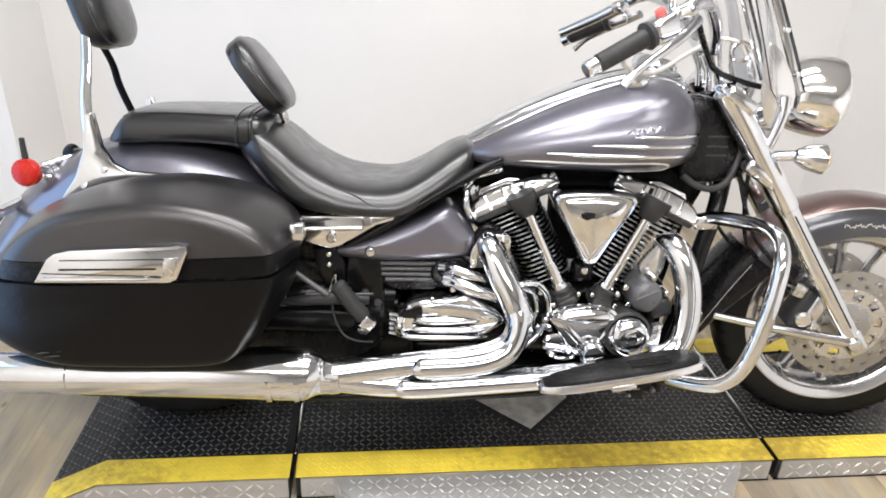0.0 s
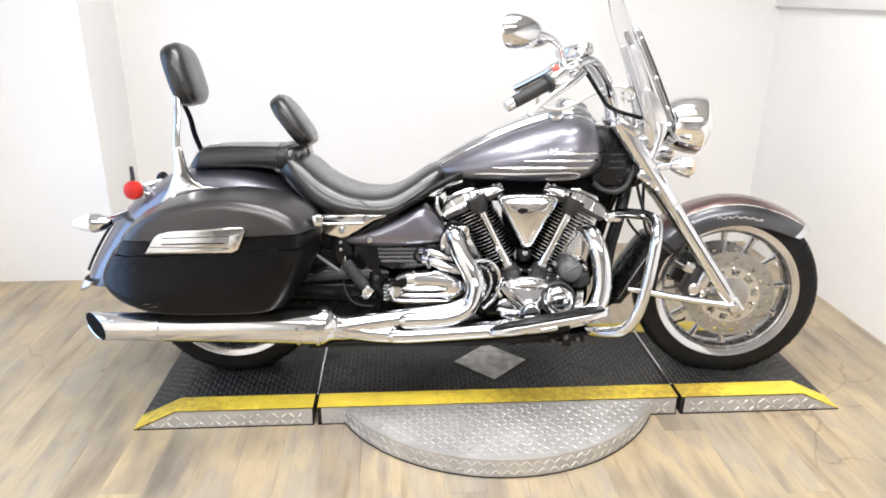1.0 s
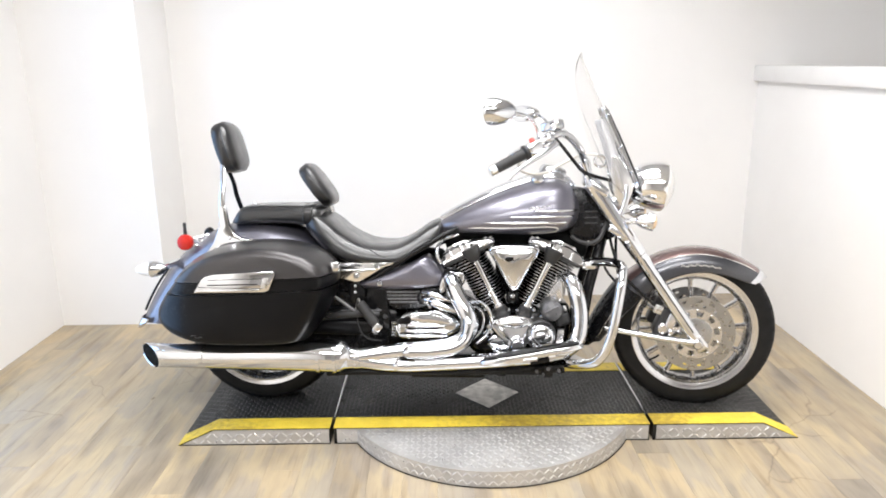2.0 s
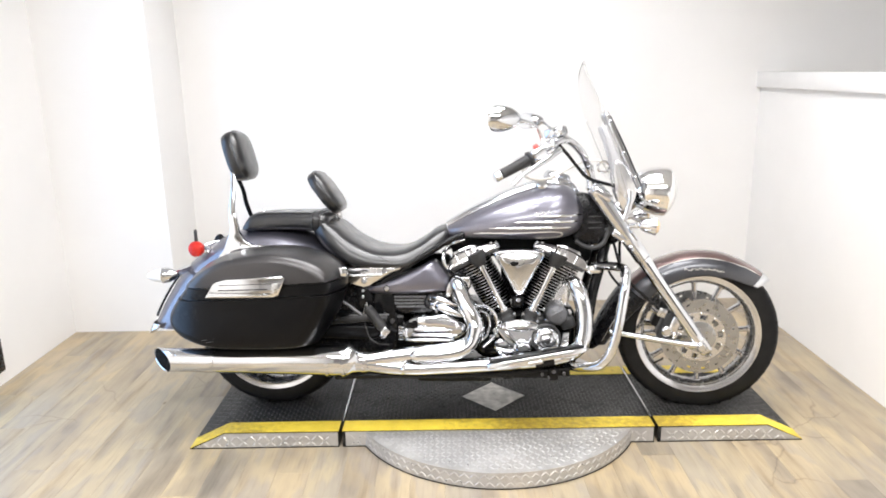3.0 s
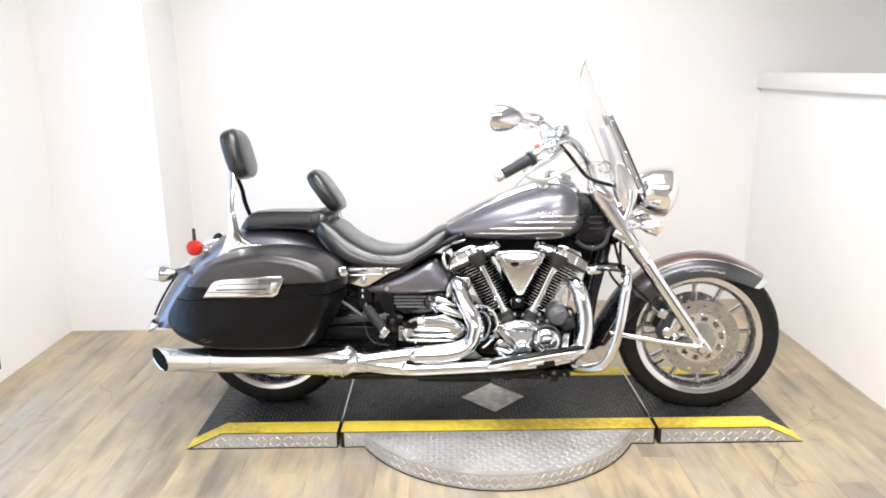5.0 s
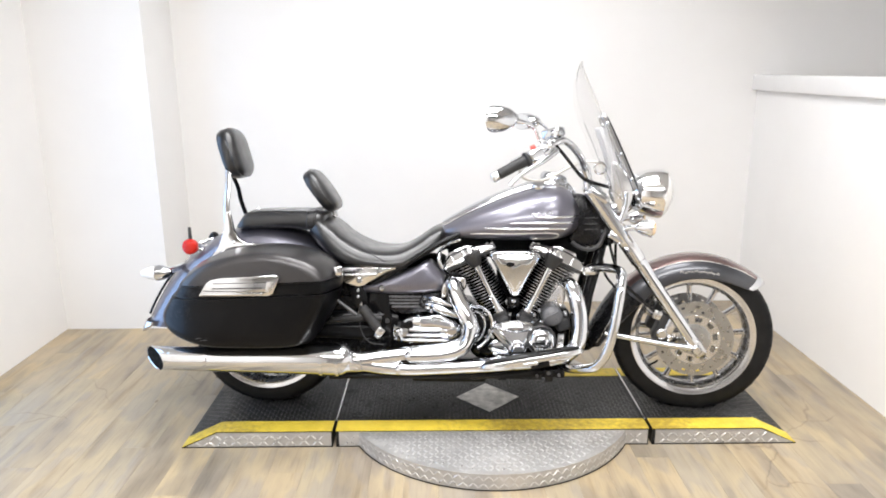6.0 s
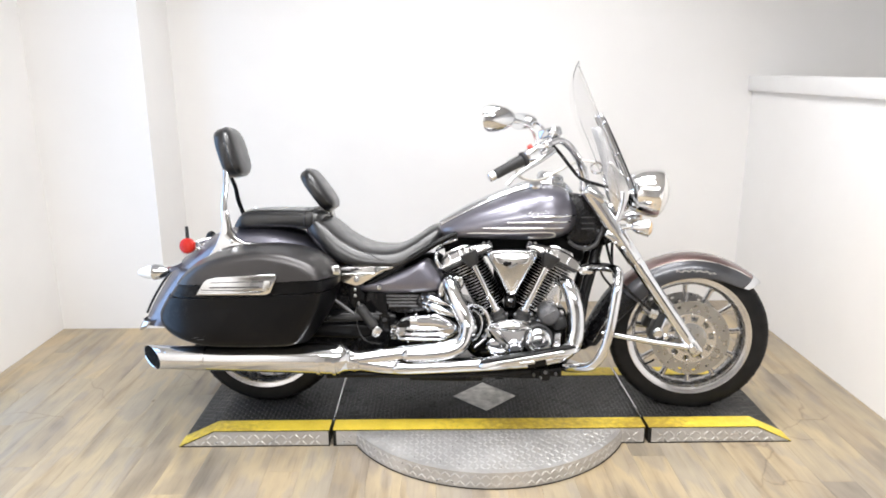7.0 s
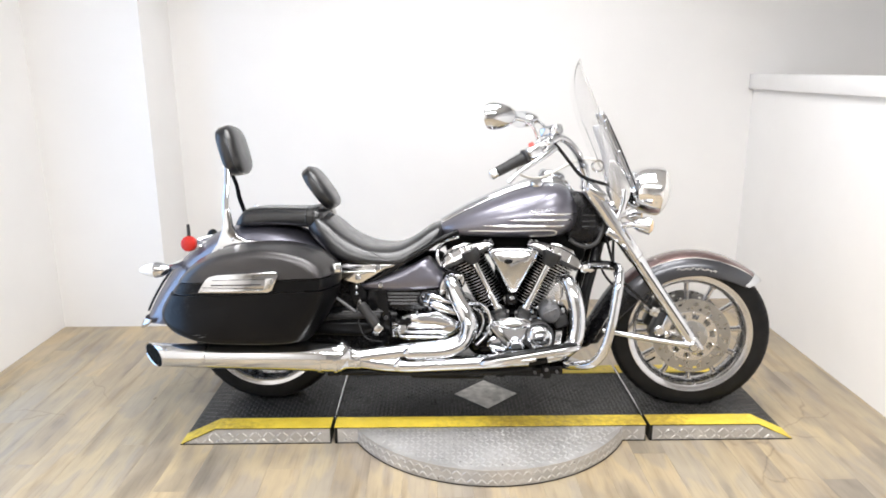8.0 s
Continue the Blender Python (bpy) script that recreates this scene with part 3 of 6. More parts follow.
def disc_holes(cx, cz, y, r0, r1, windows=False):
    """A drilled brake disc: rings of bridges with real holes, small ones or wide windows."""
    bm = bmesh.new()
    n = 60
    rings = [r0, r0 + (r1 - r0) * 0.25, r0 + (r1 - r0) * 0.4, r0 + (r1 - r0) * 0.6, r0 + (r1 - r0) * 0.75, r1]
    for side in (-0.0025, 0.0025):
        rows = [[bm.verts.new((cx + r * math.cos(2 * math.pi * k / n), y + side, cz + r * math.sin(2 * math.pi * k / n))) for k in range(n)] for r in rings]
        for i in range(5):
            for k in range(n):
                if (i in (1, 2, 3) and k % 6 < 3) if windows else (i == 1 and k % 4 == 0) or (i == 3 and k % 4 == 2):
                    continue
                j = (k + 1) % n
                bm.faces.new((rows[i][k], rows[i][j], rows[i + 1][j], rows[i + 1][k]))
    bmesh.ops.recalc_face_normals(bm, faces=bm.faces)
    inner = lathe([(r0, y - 0.0025), (r0, y + 0.0025)], Matrix.Translation((cx, 0, cz)) @ Matrix.Rotation(radians(-90), 4, "X"), n)
    outer = lathe([(r1, y - 0.0025), (r1, y + 0.0025)], Matrix.Translation((cx, 0, cz)) @ Matrix.Rotation(radians(-90), 4, "X"), n)
    return joined(bm, inner, outer)


plain = lambda name, bm, material, parent=None, label="": part(name, bm, material, parent or bike, label)

# front wheel, brakes
front_wheel = wheel("front_wheel", FX, FZ, TYRE, 0.231, 0.064, tpart)
for s in (-1, 1):
    tpart("brake_disc", disc_holes(FX, FZ, s * 0.082, 0.092, 0.149), ROTOR, front_wheel, "drilled steel brake disc")
    carrier = tpart("disc_carrier", lathe([(0.0, 0.010), (0.052, 0.010), (0.062, 0.008), (0.066, 0.002), (0.066, -0.02), (0.0, -0.02)], axis((FX, s * 0.080, FZ), (0, s, 0)), 40), ROTOR, front_wheel, "flat steel hub disc")
    tpart("spider", disc_holes(FX, FZ, s * 0.085, 0.060, 0.099, True), SATIN, carrier, "cast carrier ring with open windows")
    for k in range(10):
        a = 2 * math.pi * (k + 0.4) / 10
        tpart("rivet", rod((FX + 0.092 * math.cos(a), s * 0.078, FZ + 0.092 * math.sin(a)), (FX + 0.092 * math.cos(a), s * 0.0895, FZ + 0.092 * math.sin(a)), 0.007, 10), CHROME, front_wheel)
tpart("valve", tube([(FX - 0.15, -0.01, FZ - 0.135), (FX - 0.135, -0.04, FZ - 0.115), (FX - 0.13, -0.05, FZ - 0.105)], 0.004, 8, 4), PLASTIC, front_wheel)
for s in (-1, 1):
    caliper = tpart("brake_caliper", block((0.062, 0.075, 0.115), pose(0.692, s * 0.085, 0.345, 0, 22, 0), 0.014, 3), ENGINEGREY, None, "grey-black brake caliper")
    tpart("body_half", block((0.040, 0.03, 0.085), pose(0.712, s * 0.112, 0.350, 0, 22, 0), 0.010, 3), SATIN, caliper, "silver caliper half")
    tpart("cover", lathe([(0.0, 0.012), (0.014, 0.012), (0.021, 0.006), (0.022, -0.01)], axis((0.683, s * 0.126, 0.328), (0, s, 0)), 24), SATIN, caliper, "round silver caliper cap")
    tpart("bracket", block((0.034, 0.02, 0.034), pose(0.665, s * 0.108, 0.398, 0, 20, 0), 0.006), STEEL, caliper, "silver caliper bracket")
    tpart("bolt", rod((0.712, s * 0.12, 0.312), (0.712, s * 0.135, 0.312), 0.011, 8), CHROME, caliper)
tpart("brake_hose", tube([(0.47, -0.09, 0.69), (0.495, -0.115, 0.60), (0.53, -0.125, 0.53), (0.60, -0.12, 0.46), (0.655, -0.11, 0.41), (0.68, -0.10, 0.37)], 0.0055, 8, 6), PLASTIC, None, "black rubber brake hose")
tpart("brake_hose", tube([(0.50, -0.07, 0.70), (0.50, -0.09, 0.60), (0.515, -0.10, 0.52), (0.545, -0.11, 0.48)], 0.0055, 8, 6), PLASTIC, None, "black rubber brake hose")
tpart("cable", tube([(0.44, 0.05, 0.68), (0.455, 0.03, 0.60), (0.47, 0.0, 0.53), (0.52, -0.02, 0.47)], 0.005, 8, 6), PLASTIC, None, "black sheathed cable")

# front mudguard
ff = [(40, 0.344, 0.02, 0.03), (45, 0.343, 0.074, 0.058), (62, 0.335, 0.088, 0.075), (90, 0.331, 0.092, 0.085), (120, 0.334, 0.094, 0.09), (150, 0.350, 0.096, 0.095), (172, 0.385, 0.094, 0.085), (187, 0.425, 0.088, 0.06)]
front_fender = tpart("front_fender", fender(FX, FZ, ff, span=(-0.5, 0.5)), BROWNSHEEN, None, "metallic front mudguard, crown browned and sides darkened for reflections")
for s in (-1, 1):
    tpart("skirt", fender(FX, FZ, ff, span=(s * 0.502, s * 1.0)), DARKSHEEN, front_fender, "mudguard side, darkened for its dark reflection")
# same painted guard; the black stands in for its dark reflection
tpart("dark_rear_end", fender(FX, FZ, [(146, 0.3535, 0.099, 0.10), (160, 0.368, 0.098, 0.095), (172, 0.390, 0.097, 0.085), (187, 0.430, 0.091, 0.06)], 0.003), PLASTIC, front_fender, "lower rear end of the mudguard, blackened for its dark reflection")
tpart("valance_line", tube([(FX + q * math.cos(radians(a)), -0.0965, FZ + q * math.sin(radians(a))) for a, q in ((150, 0.312), (163, 0.322), (175, 0.345), (184, 0.375))], 0.0014, 8, 5), SATIN, front_fender, "pale moulding line")
tpart("tip_trim", fender(FX, FZ, [(38.5, 0.347, 0.02, 0.03), (42, 0.347, 0.066, 0.052), (45.0, 0.3460, 0.0755, 0.061), (47.0, 0.3455, 0.079, 0.063)], 0.003), CHROME, front_fender, "chrome tip on the mudguard")
for s in (-1, 1):
    stripe = []
    for a, r, w, d in ff[1:6]:
        q = 0.5 * math.pi / 2
        rr = r - d * (1 - math.cos(q) ** 0.8)
        stripe.append((FX + rr * math.cos(radians(a)), s * w * math.sin(q) ** 0.85, FZ + rr * math.sin(radians(a))))
    tpart("stripe", tube(stripe, 0.0018, 8, 6), CREAM, front_fender, "fine light pinstripe")
    script = []
    for k in range(44):
        a, rr = radians(104 - 0.72 * k), 0.272 + 0.0042 * math.sin(k * 2.5) + 0.0022 * math.sin(k * 0.8) + (0.005 if k in (1, 2, 17) else 0)
        script.append((FX + rr * math.cos(a), s * 0.0925, FZ + rr * math.sin(a)))
    tpart("badge", tube(script, 0.0010, 6, 2), CREAM, front_fender, "small pale swirl badge")
tpart("mud_flap", fender(FX, FZ, [(178, 0.395, 0.088, 0.07), (184, 0.418, 0.085, 0.065), (190, 0.440, 0.06, 0.03)], 0.006), PLASTIC, front_fender, "black rubber mud flap")

# fork
FORK_TOP, FORK_LOW = Vector((0.405, 0, 0.872)), Vector((0.822, 0, 0.268))
fd = (FORK_LOW - FORK_TOP).normalized()
for s in (-1, 1):
    off = Vector((0, s * 0.125, 0))
    leg = tpart("fork_leg", rod(FORK_TOP + fd * 0.30 + off, FORK_LOW + off, 0.027, 24, 0.024), CHROME, None, "chrome telescopic fork leg")
    tpart("shroud", rod(FORK_TOP + off - fd * 0.02, FORK_TOP + fd * 0.320 + off, 0.033, 24, 0.030), CHROME, leg, "chrome fork cover")
    # a black rod draws the dark reflection line on the chrome leg
    tpart("groove", rod(FORK_TOP + fd * 0.33 + off + Vector((0.004, s * 0.0258, 0.003)), FORK_LOW + off - fd * 0.06 + Vector((0.004, s * 0.0240, 0.003)), 0.0022, 8), PLASTIC, leg, "dark line standing in for a reflection along the fork leg")
    tpart("cap", lathe([(0.0, 0.012), (0.014, 0.011), (0.02, 0.004), (0.021, -0.012)], axis(FORK_LOW + off + Vector((-0.012, s * 0.022, 0.006)), (0, s, 0)), 20), CHROME, leg)
    tpart("foot", block((0.07, 0.045, 0.05), Matrix.Translation(FORK_LOW + off - fd * 0.01) @ pose(0, 0, 0, 0, 55, 0), 0.012, 3), SATIN, leg)
    tpart("fender_stay", tube([(0.470, s * 0.098, 0.312), (0.60, s * 0.118, 0.298), (0.70, s * 0.13, 0.287), (0.80, s * 0.142, 0.279)], [0.010, 0.013, 0.013, 0.014], 12, 5), CHROME, None, "chrome mudguard stay")
tpart("triple_clamp", joined(block((0.085, 0.32, 0.035), pose(0.425, 0, 0.865, 0, 34, 0), 0.012, 3), block((0.085, 0.31, 0.035), pose(0.50, 0, 0.70, 0, 34, 0), 0.012, 3)), CHROME, None, "chrome triple clamp")
plain("steering_head", rod((0.385, 0, 0.86), (0.485, 0, 0.66), 0.04), POWDER, None, "black steering head")

# headlamp, indicators
head = tpart("headlamp", lathe([(0.0, -0.085), (0.04, -0.080), (0.070, -0.060), (0.088, -0.022), (0.095, 0.02), (0.096, 0.050), (0.0935, 0.058), (0.088, 0.05)], axis((0.624, 0.0, 0.866), (0.99, 0, -0.12)), 40), LITCHROME, None, "chrome headlamp bucket")
tpart("lens", lathe([(0.0, 0.094), (0.035, 0.090), (0.065, 0.079), (0.085, 0.066), (0.0935, 0.058), (0.089, 0.05), (0.0, 0.05)], axis((0.624, 0.0, 0.866), (0.99, 0, -0.12)), 40), CLEARLENS, head, "clear headlamp glass")
tpart("mount", tube([(0.48, 0, 0.79), (0.53, 0, 0.81), (0.575, 0, 0.85)], 0.03, 14, 4), CHROME, head)
for s in (-1, 1):
    sig = tpart("indicator", lathe([(0.0, -0.045), (0.016, -0.04), (0.028, -0.018), (0.034, 0.015), (0.034, 0.02), (0.03, 0.02)], axis((0.605, s * 0.16, 0.746), (1, s * 0.1, -0.06)), 24), CHROME, None, "chrome front indicator")
    tpart("lens", lathe([(0.0, 0.034), (0.02, 0.03), (0.03, 0.019), (0.0, 0.019)], axis((0.605, s * 0.16, 0.746), (1, s * 0.1, -0.06)), 24), AMBER, sig, "pale amber indicator lens")
    tpart("stem", tube([(0.50, s * 0.115, 0.735), (0.54, s * 0.135, 0.742), (0.59, s * 0.158, 0.752)], 0.012, 12, 4), CHROME, sig)

# windscreen: base at the headlamp, leaning back, wrapped round
def screen(n=20, m=24, back=0.0):
    rings_f = []
    base, topp = Vector((0.555, 0, 0.80)), Vector((0.358, 0, 1.350))
    for i in range(n + 1):
        v = i / n
        half = 0.205 + 0.05 * math.sin(min(v * 1.5, 1) * math.pi / 2) if v < 0.55 else 0.255 * max(1e-3, 1 - ((v - 0.55) / 0.46) ** 2.6) ** 0.5
        half *= min(1.0, 0.55 + v * 3.0)
        c = base.lerp(topp, v) + Vector((0.018 * math.sin(v * math.pi), 0, 0))
        rings_f.append([c + Vector((-1.55 * (half * u) ** 2 - back, half * u, 0.02 * u * u)) for u in (j / m * 2 - 1 for j in range(m + 1))])
    return rings_f


fr, bk = screen(), screen(back=0.0025)
windscreen = tpart("windscreen", loft([a + b[::-1] for a, b in zip(fr, bk)]), ACRYLIC, None, "clear acrylic touring windscreen")
windscreen.visible_shadow = False
for s in (-1, 1):
    bracket = tpart("bracket", tube([(0.433, s * 0.100, 1.168), (0.440, s * 0.101, 1.155), (0.479, s * 0.104, 1.071), (0.527, s * 0.108, 0.965), (0.562, s * 0.112, 0.885)], [0.007, 0.010, 0.010, 0.010, 0.009], 12, 6, 0.6), CHROME, windscreen, "chrome windscreen bracket")
    tpart("gasket", tube([(0.449, s * 0.101, 1.158), (0.490, s * 0.104, 1.071), (0.538, s * 0.108, 0.965), (0.570, s * 0.112, 0.890)], [0.003, 0.0055, 0.0055, 0.004], 10, 6, 0.8), GRIP, bracket, "dark rubber gasket")
    tpart("inner_strip", tube([(0.427, s * 0.106, 1.120), (0.432, s * 0.106, 1.105), (0.461, s * 0.110, 1.029), (0.490, s * 0.114, 0.940), (0.518, s * 0.116, 0.860)], [0.008, 0.013, 0.015, 0.017, 0.015], 12, 6, 0.3), GREYSHEET, windscreen, "flat grey metal screen strip")
    tpart("side_plate", prism(smooth_outline([(0.468, 0.985), (0.500, 0.975), (0.545, 0.90), (0.548, 0.845), (0.520, 0.80), (0.488, 0.83), (0.472, 0.90)], 3), s * 0.120, s * 0.124, 0.0018), SHEET, windscreen, "pale metal side plate of the screen")
    tpart("clamp", tube([(0.530, s * 0.125, 0.875), (0.528, s * 0.132, 0.83), (0.512, s * 0.138, 0.775), (0.50, s * 0.135, 0.745)], 0.011, 12, 6), CHROME, windscreen)
    for q in ((0.450, 1.135), (0.503, 1.018), (0.545, 0.925)):
        tpart("bolt", rod((q[0], s * 0.110, q[1]), (q[0] + 0.002, s * 0.128, q[1]), 0.007, 10), CHROME, windscreen)

# handlebar
bar_line = [(0.382, -0.02, 0.962), (0.372, -0.07, 0.969), (0.345, -0.14, 1.02), (0.300, -0.22, 1.066), (0.255, -0.285, 1.068), (0.165, -0.342, 1.014), (0.065, -0.392, 0.960)]
handlebar = tpart("handlebar", joined(tube(bar_line, 0.0145, 14, 8), flipped(tube(bar_line, 0.0145, 14, 8)), rod((0.382, -0.03, 0.962), (0.382, 0.03, 0.962), 0.0145)), CHROME, None, "wide chrome pullback handlebar")
for s in (-1, 1):
    a, b = Vector((0.160, s * 0.346, 1.010)), Vector((0.060, s * 0.394, 0.957))
    gd = (b - a).normalized()
    if s > 0:
        a, b = a + Vector((0.036, 0.040, -0.012)), b + Vector((0.036, 0.040, -0.012))
    grip = tpart("grip", joined(rod(a, b, 0.0195, 20, 0.0180), lathe([(0.016, 0), (0.026, 0.002), (0.028, 0.012), (0.022, 0.016), (0.017, 0.018)], axis(a - gd * 0.006, gd), 20)), GRIP, handlebar, "black rubber grip")
    tpart("end_cap", rod(b - gd * 0.002, b + gd * 0.026, 0.0175, 20), CHROME, grip, "chrome bar end")
    sw = tpart("switch_housing", block((0.062, 0.05, 0.05), Matrix.Translation(a - gd * 0.032) @ gd.to_track_quat("X", "Z").to_matrix().to_4x4(), 0.013, 3), CHROME, handlebar, "chrome switch housing")
    tpart("switch", block((0.020, 0.018, 0.016), Matrix.Translation(a - gd * 0.028 + Vector((-0.005, s * 0.0, 0.031))) @ pose(0, 0, 0, 0, -30, 0), 0.005), SWITCHRED if s < 0 else PLASTIC, sw, "red stop switch" if s < 0 else "black switch")
    tpart("reservoir", block((0.075, 0.05, 0.035), pose(0.248, s * 0.262, 1.100, 0, -14, s * 28), 0.008, 3), CHROME, handlebar, "chrome fluid reservoir")
    tpart("lever_bracket", block((0.07, 0.035, 0.03), pose(0.222, s * 0.305, 1.050, 0, -25, s * 30), 0.009, 3), CHROME, handlebar)
    lever = [(0.262, s * 0.295, 1.040), (0.225, s * 0.350, 1.012), (0.18, s * 0.395, 0.985), (0.135, s * 0.425, 0.955), (0.105, s * 0.437, 0.925)]
    if s > 0:
        lever = [(x + 0.012, y + 0.03, z - 0.016) for x, y, z in lever]
    tpart("lever", tube(lever, [0.012, 0.010, 0.008, 0.007, 0.009], 12, 6, 0.8), CHROME, handlebar, "chrome hand lever")
    centre_m = Vector((0.078, -0.450, 1.150)) if s < 0 else Vector((0.132, 0.402, 1.148))
    # the glass of the far mirror is turned further towards the rider
    slant, tall = (0.55, 0.92) if s < 0 else (0.86, 0.78)
    if s < 0:
        stem_line = [(0.208, -0.300, 1.040), (0.200, -0.320, 1.075), (0.184, -0.355, 1.115), (0.155, -0.405, 1.136), centre_m + Vector((0.030, 0.012, -0.006))]
    else:
        stem_line = [(0.238, 0.285, 1.075), (0.228, 0.305, 1.105), (0.205, 0.345, 1.130), (0.180, 0.375, 1.142), centre_m + Vector((0.020, -0.015, -0.002))]
    stem = tube(stem_line, [0.008, 0.0065, 0.006, 0.0065, 0.010], 12, 6)
    mirror = tpart("mirror", stem, CHROME, handlebar, "chrome mirror")
    shell = []
    for q, rr in ((0.030, 0.006), (0.027, 0.022), (0.016, 0.038), (0.0, 0.047), (-0.012, 0.049), (-0.017, 0.047)):
        ring = []
        for j in range(28):
            t2 = 2 * math.pi * j / 28
            wy, wz = math.cos(t2), math.sin(t2)
            k = 1.45 if wy > 0 else 1.25
            ring.append(centre_m + Vector((q * 1.6 + slant * wy * rr, -s * wy * rr * k, wz * rr * (tall - 0.22 * wy * (s < 0)))))
        shell.append(ring)
    tpart("shell", loft(shell), CHROME, mirror, "teardrop chrome mirror shell")
    tpart("glass", loft([[centre_m + (Vector(p) - centre_m) * 0.93 + Vector((dx, 0, 0)) for p in shell[-1]] for dx in (-0.0012, -0.0026)]), MIRROR, mirror, "mirror glass")
riser = tpart("riser", joined(*[tube([(0.395, s * 0.045, 0.875), (0.385, s * 0.045, 0.92), (0.372, s * 0.045, 0.958)], [0.022, 0.018, 0.024], 14, 4) for s in (-1, 1)]), CHROME, handlebar, "chrome handlebar riser")
tpart("horn_ring", tube([(0.43 + 0.021 * math.cos(t), -0.075, 0.965 + 0.021 * math.sin(t)) for t in (2 * math.pi * j / 10 for j in range(10))], 0.005, 8, 3, loop=True), CHROME, handlebar, "chrome cable ring")
tpart("brake_line", tube([(0.255, -0.27, 1.06), (0.29, -0.215, 1.02), (0.325, -0.16, 0.975), (0.37, -0.11, 0.925), (0.44, -0.09, 0.90), (0.485, -0.085, 0.89)], 0.0068, 10, 6), PLASTIC, handlebar, "black control cable")
tpart("throttle_cable", tube([(0.14, -0.31, 1.01), (0.135, -0.26, 0.945), (0.21, -0.20, 0.925), (0.30, -0.14, 0.965), (0.36, -0.10, 0.99), (0.42, -0.075, 0.985), (0.455, -0.06, 0.94)], 0.005, 8, 6), CREAM, handlebar, "pale braided throttle cable")

# tank
tank_line = [(-0.205, 0.692, 0.722, 0.050, 0.705), (-0.19, 0.688, 0.735, 0.085, 0.708), (-0.13, 0.682, 0.772, 0.128, 0.715), (-0.03, 0.678, 0.824, 0.160, 0.728), (0.08, 0.676, 0.868, 0.185, 0.740),
             (0.18, 0.675, 0.893, 0.195, 0.752), (0.255, 0.680, 0.900, 0.190, 0.765), (0.305, 0.692, 0.882, 0.168, 0.775), (0.335, 0.715, 0.845, 0.130, 0.78), (0.350, 0.745, 0.81, 0.08, 0.78)]
keys = [spline([(p[k], p[k + 1], 0) for p in tank_line], 4) for k in (0, 2)] + [spline([(p[4], 0, 0) for p in tank_line], 4)]
tank_rings = [section(a.x, a.y, b.x, b.y, c.x, 2.15, 2.9, 44) for a, b, c in zip(*keys)]
tank = plain("fuel_tank", loft(tank_rings), PAINT, None, "charcoal metallic teardrop fuel tank")


def tank_half(x, z):
    """Half width of the tank at x and height z."""
    for (xa, *pa), (xb, *pb) in zip(tank_line, tank_line[1:]):
        if xa <= x <= xb:
            k = (x - xa) / (xb - xa)
            low, high, half, mid = (u + (v - u) * k for u, v in zip(pa, pb))
            q = (z - mid) / (high - mid) if z > mid else (mid - z) / (mid - low)
            p = 2.15 if z > mid else 2.9
            return half * max(0.0, 1 - min(q, 1) ** p) ** (1 / p)
    return 0.05


for x0, x1, z in ((-0.02, 0.335, 0.728), (0.075, 0.338, 0.751), (0.165, 0.335, 0.773)):
    for s in (-1, 1):
        line = [(x0 + (x1 - x0) * k / 7, s * (tank_half(x0 + (x1 - x0) * k / 7, z) + 0.001), z + 0.004 * k / 7) for k in range(8)]
        plain("chrome_spear", tube(line, [0.001, 0.0035, 0.005, 0.0055, 0.0055, 0.0055, 0.005, 0.003], 10, 4), CHROME, tank, "tapered chrome tank spear")
for s in (-1, 1):
    low = [(-0.17, 0.704), (-0.05, 0.708), (0.10, 0.711), (0.20, 0.715), (0.248, 0.712), (0.258, 0.703), (0.240, 0.694), (0.16, 0.690)]
    plain("pinstripe", tube([(x, s * (tank_half(x, z) + 0.0005), z) for x, z in low], 0.0026, 8, 5), CREAM, tank, "fine light pinstripe")
    edge = [(-0.18, 0.728), (-0.10, 0.772), (0.0, 0.820), (0.10, 0.858), (0.16, 0.876)]
    plain("console_edge", tube([(x, s * (tank_half(x, z) * 0.92 + 0.002), z + 0.007) for x, z in edge], 0.0045, 10, 5), CHROME, tank, "chrome console edge")
    letters = [(0.150 + 0.010 * k, 0.782 + 0.0011 * k + (0.006 if k % 2 else -0.003)) for k in range(9)]
    plain("tank_badge", tube([(x, s * (tank_half(x, z) + 0.001), z) for x, z in letters], 0.0022, 8, 4), CHROME, tank, "small chrome script badge")
console_line = [(-0.19, 0.735, 0.748, 0.03), (-0.08, 0.792, 0.812, 0.045), (0.05, 0.85, 0.872, 0.058), (0.15, 0.885, 0.905, 0.066), (0.235, 0.895, 0.922, 0.074), (0.30, 0.875, 0.912, 0.062), (0.338, 0.835, 0.875, 0.04)]
ck = [spline([(p[0], p[1], 0) for p in console_line], 5), spline([(p[2], p[3], 0) for p in console_line], 5)]
console = plain("console", loft([section(a.x, a.y - 0.012, b.x, b.y, a.y, 2.4, 2.4, 28) for a, b in zip(*ck)]), CHROME, tank, "chrome tank console")
plain("speedometer", lathe([(0.0, 0.017), (0.042, 0.015), (0.052, 0.006), (0.056, -0.012), (0.05, -0.02)], axis((0.255, 0, 0.924), (0.25, 0, 0.97)), 32), CHROME, tank, "round chrome-rimmed gauge")
plain("filler_cap", lathe([(0.0, 0.012), (0.022, 0.011), (0.027, 0.004), (0.027, -0.01)], axis((0.185, -0.098, 0.893), (-0.1, -0.5, 0.86)), 24), CHROME, tank, "chrome filler cap")

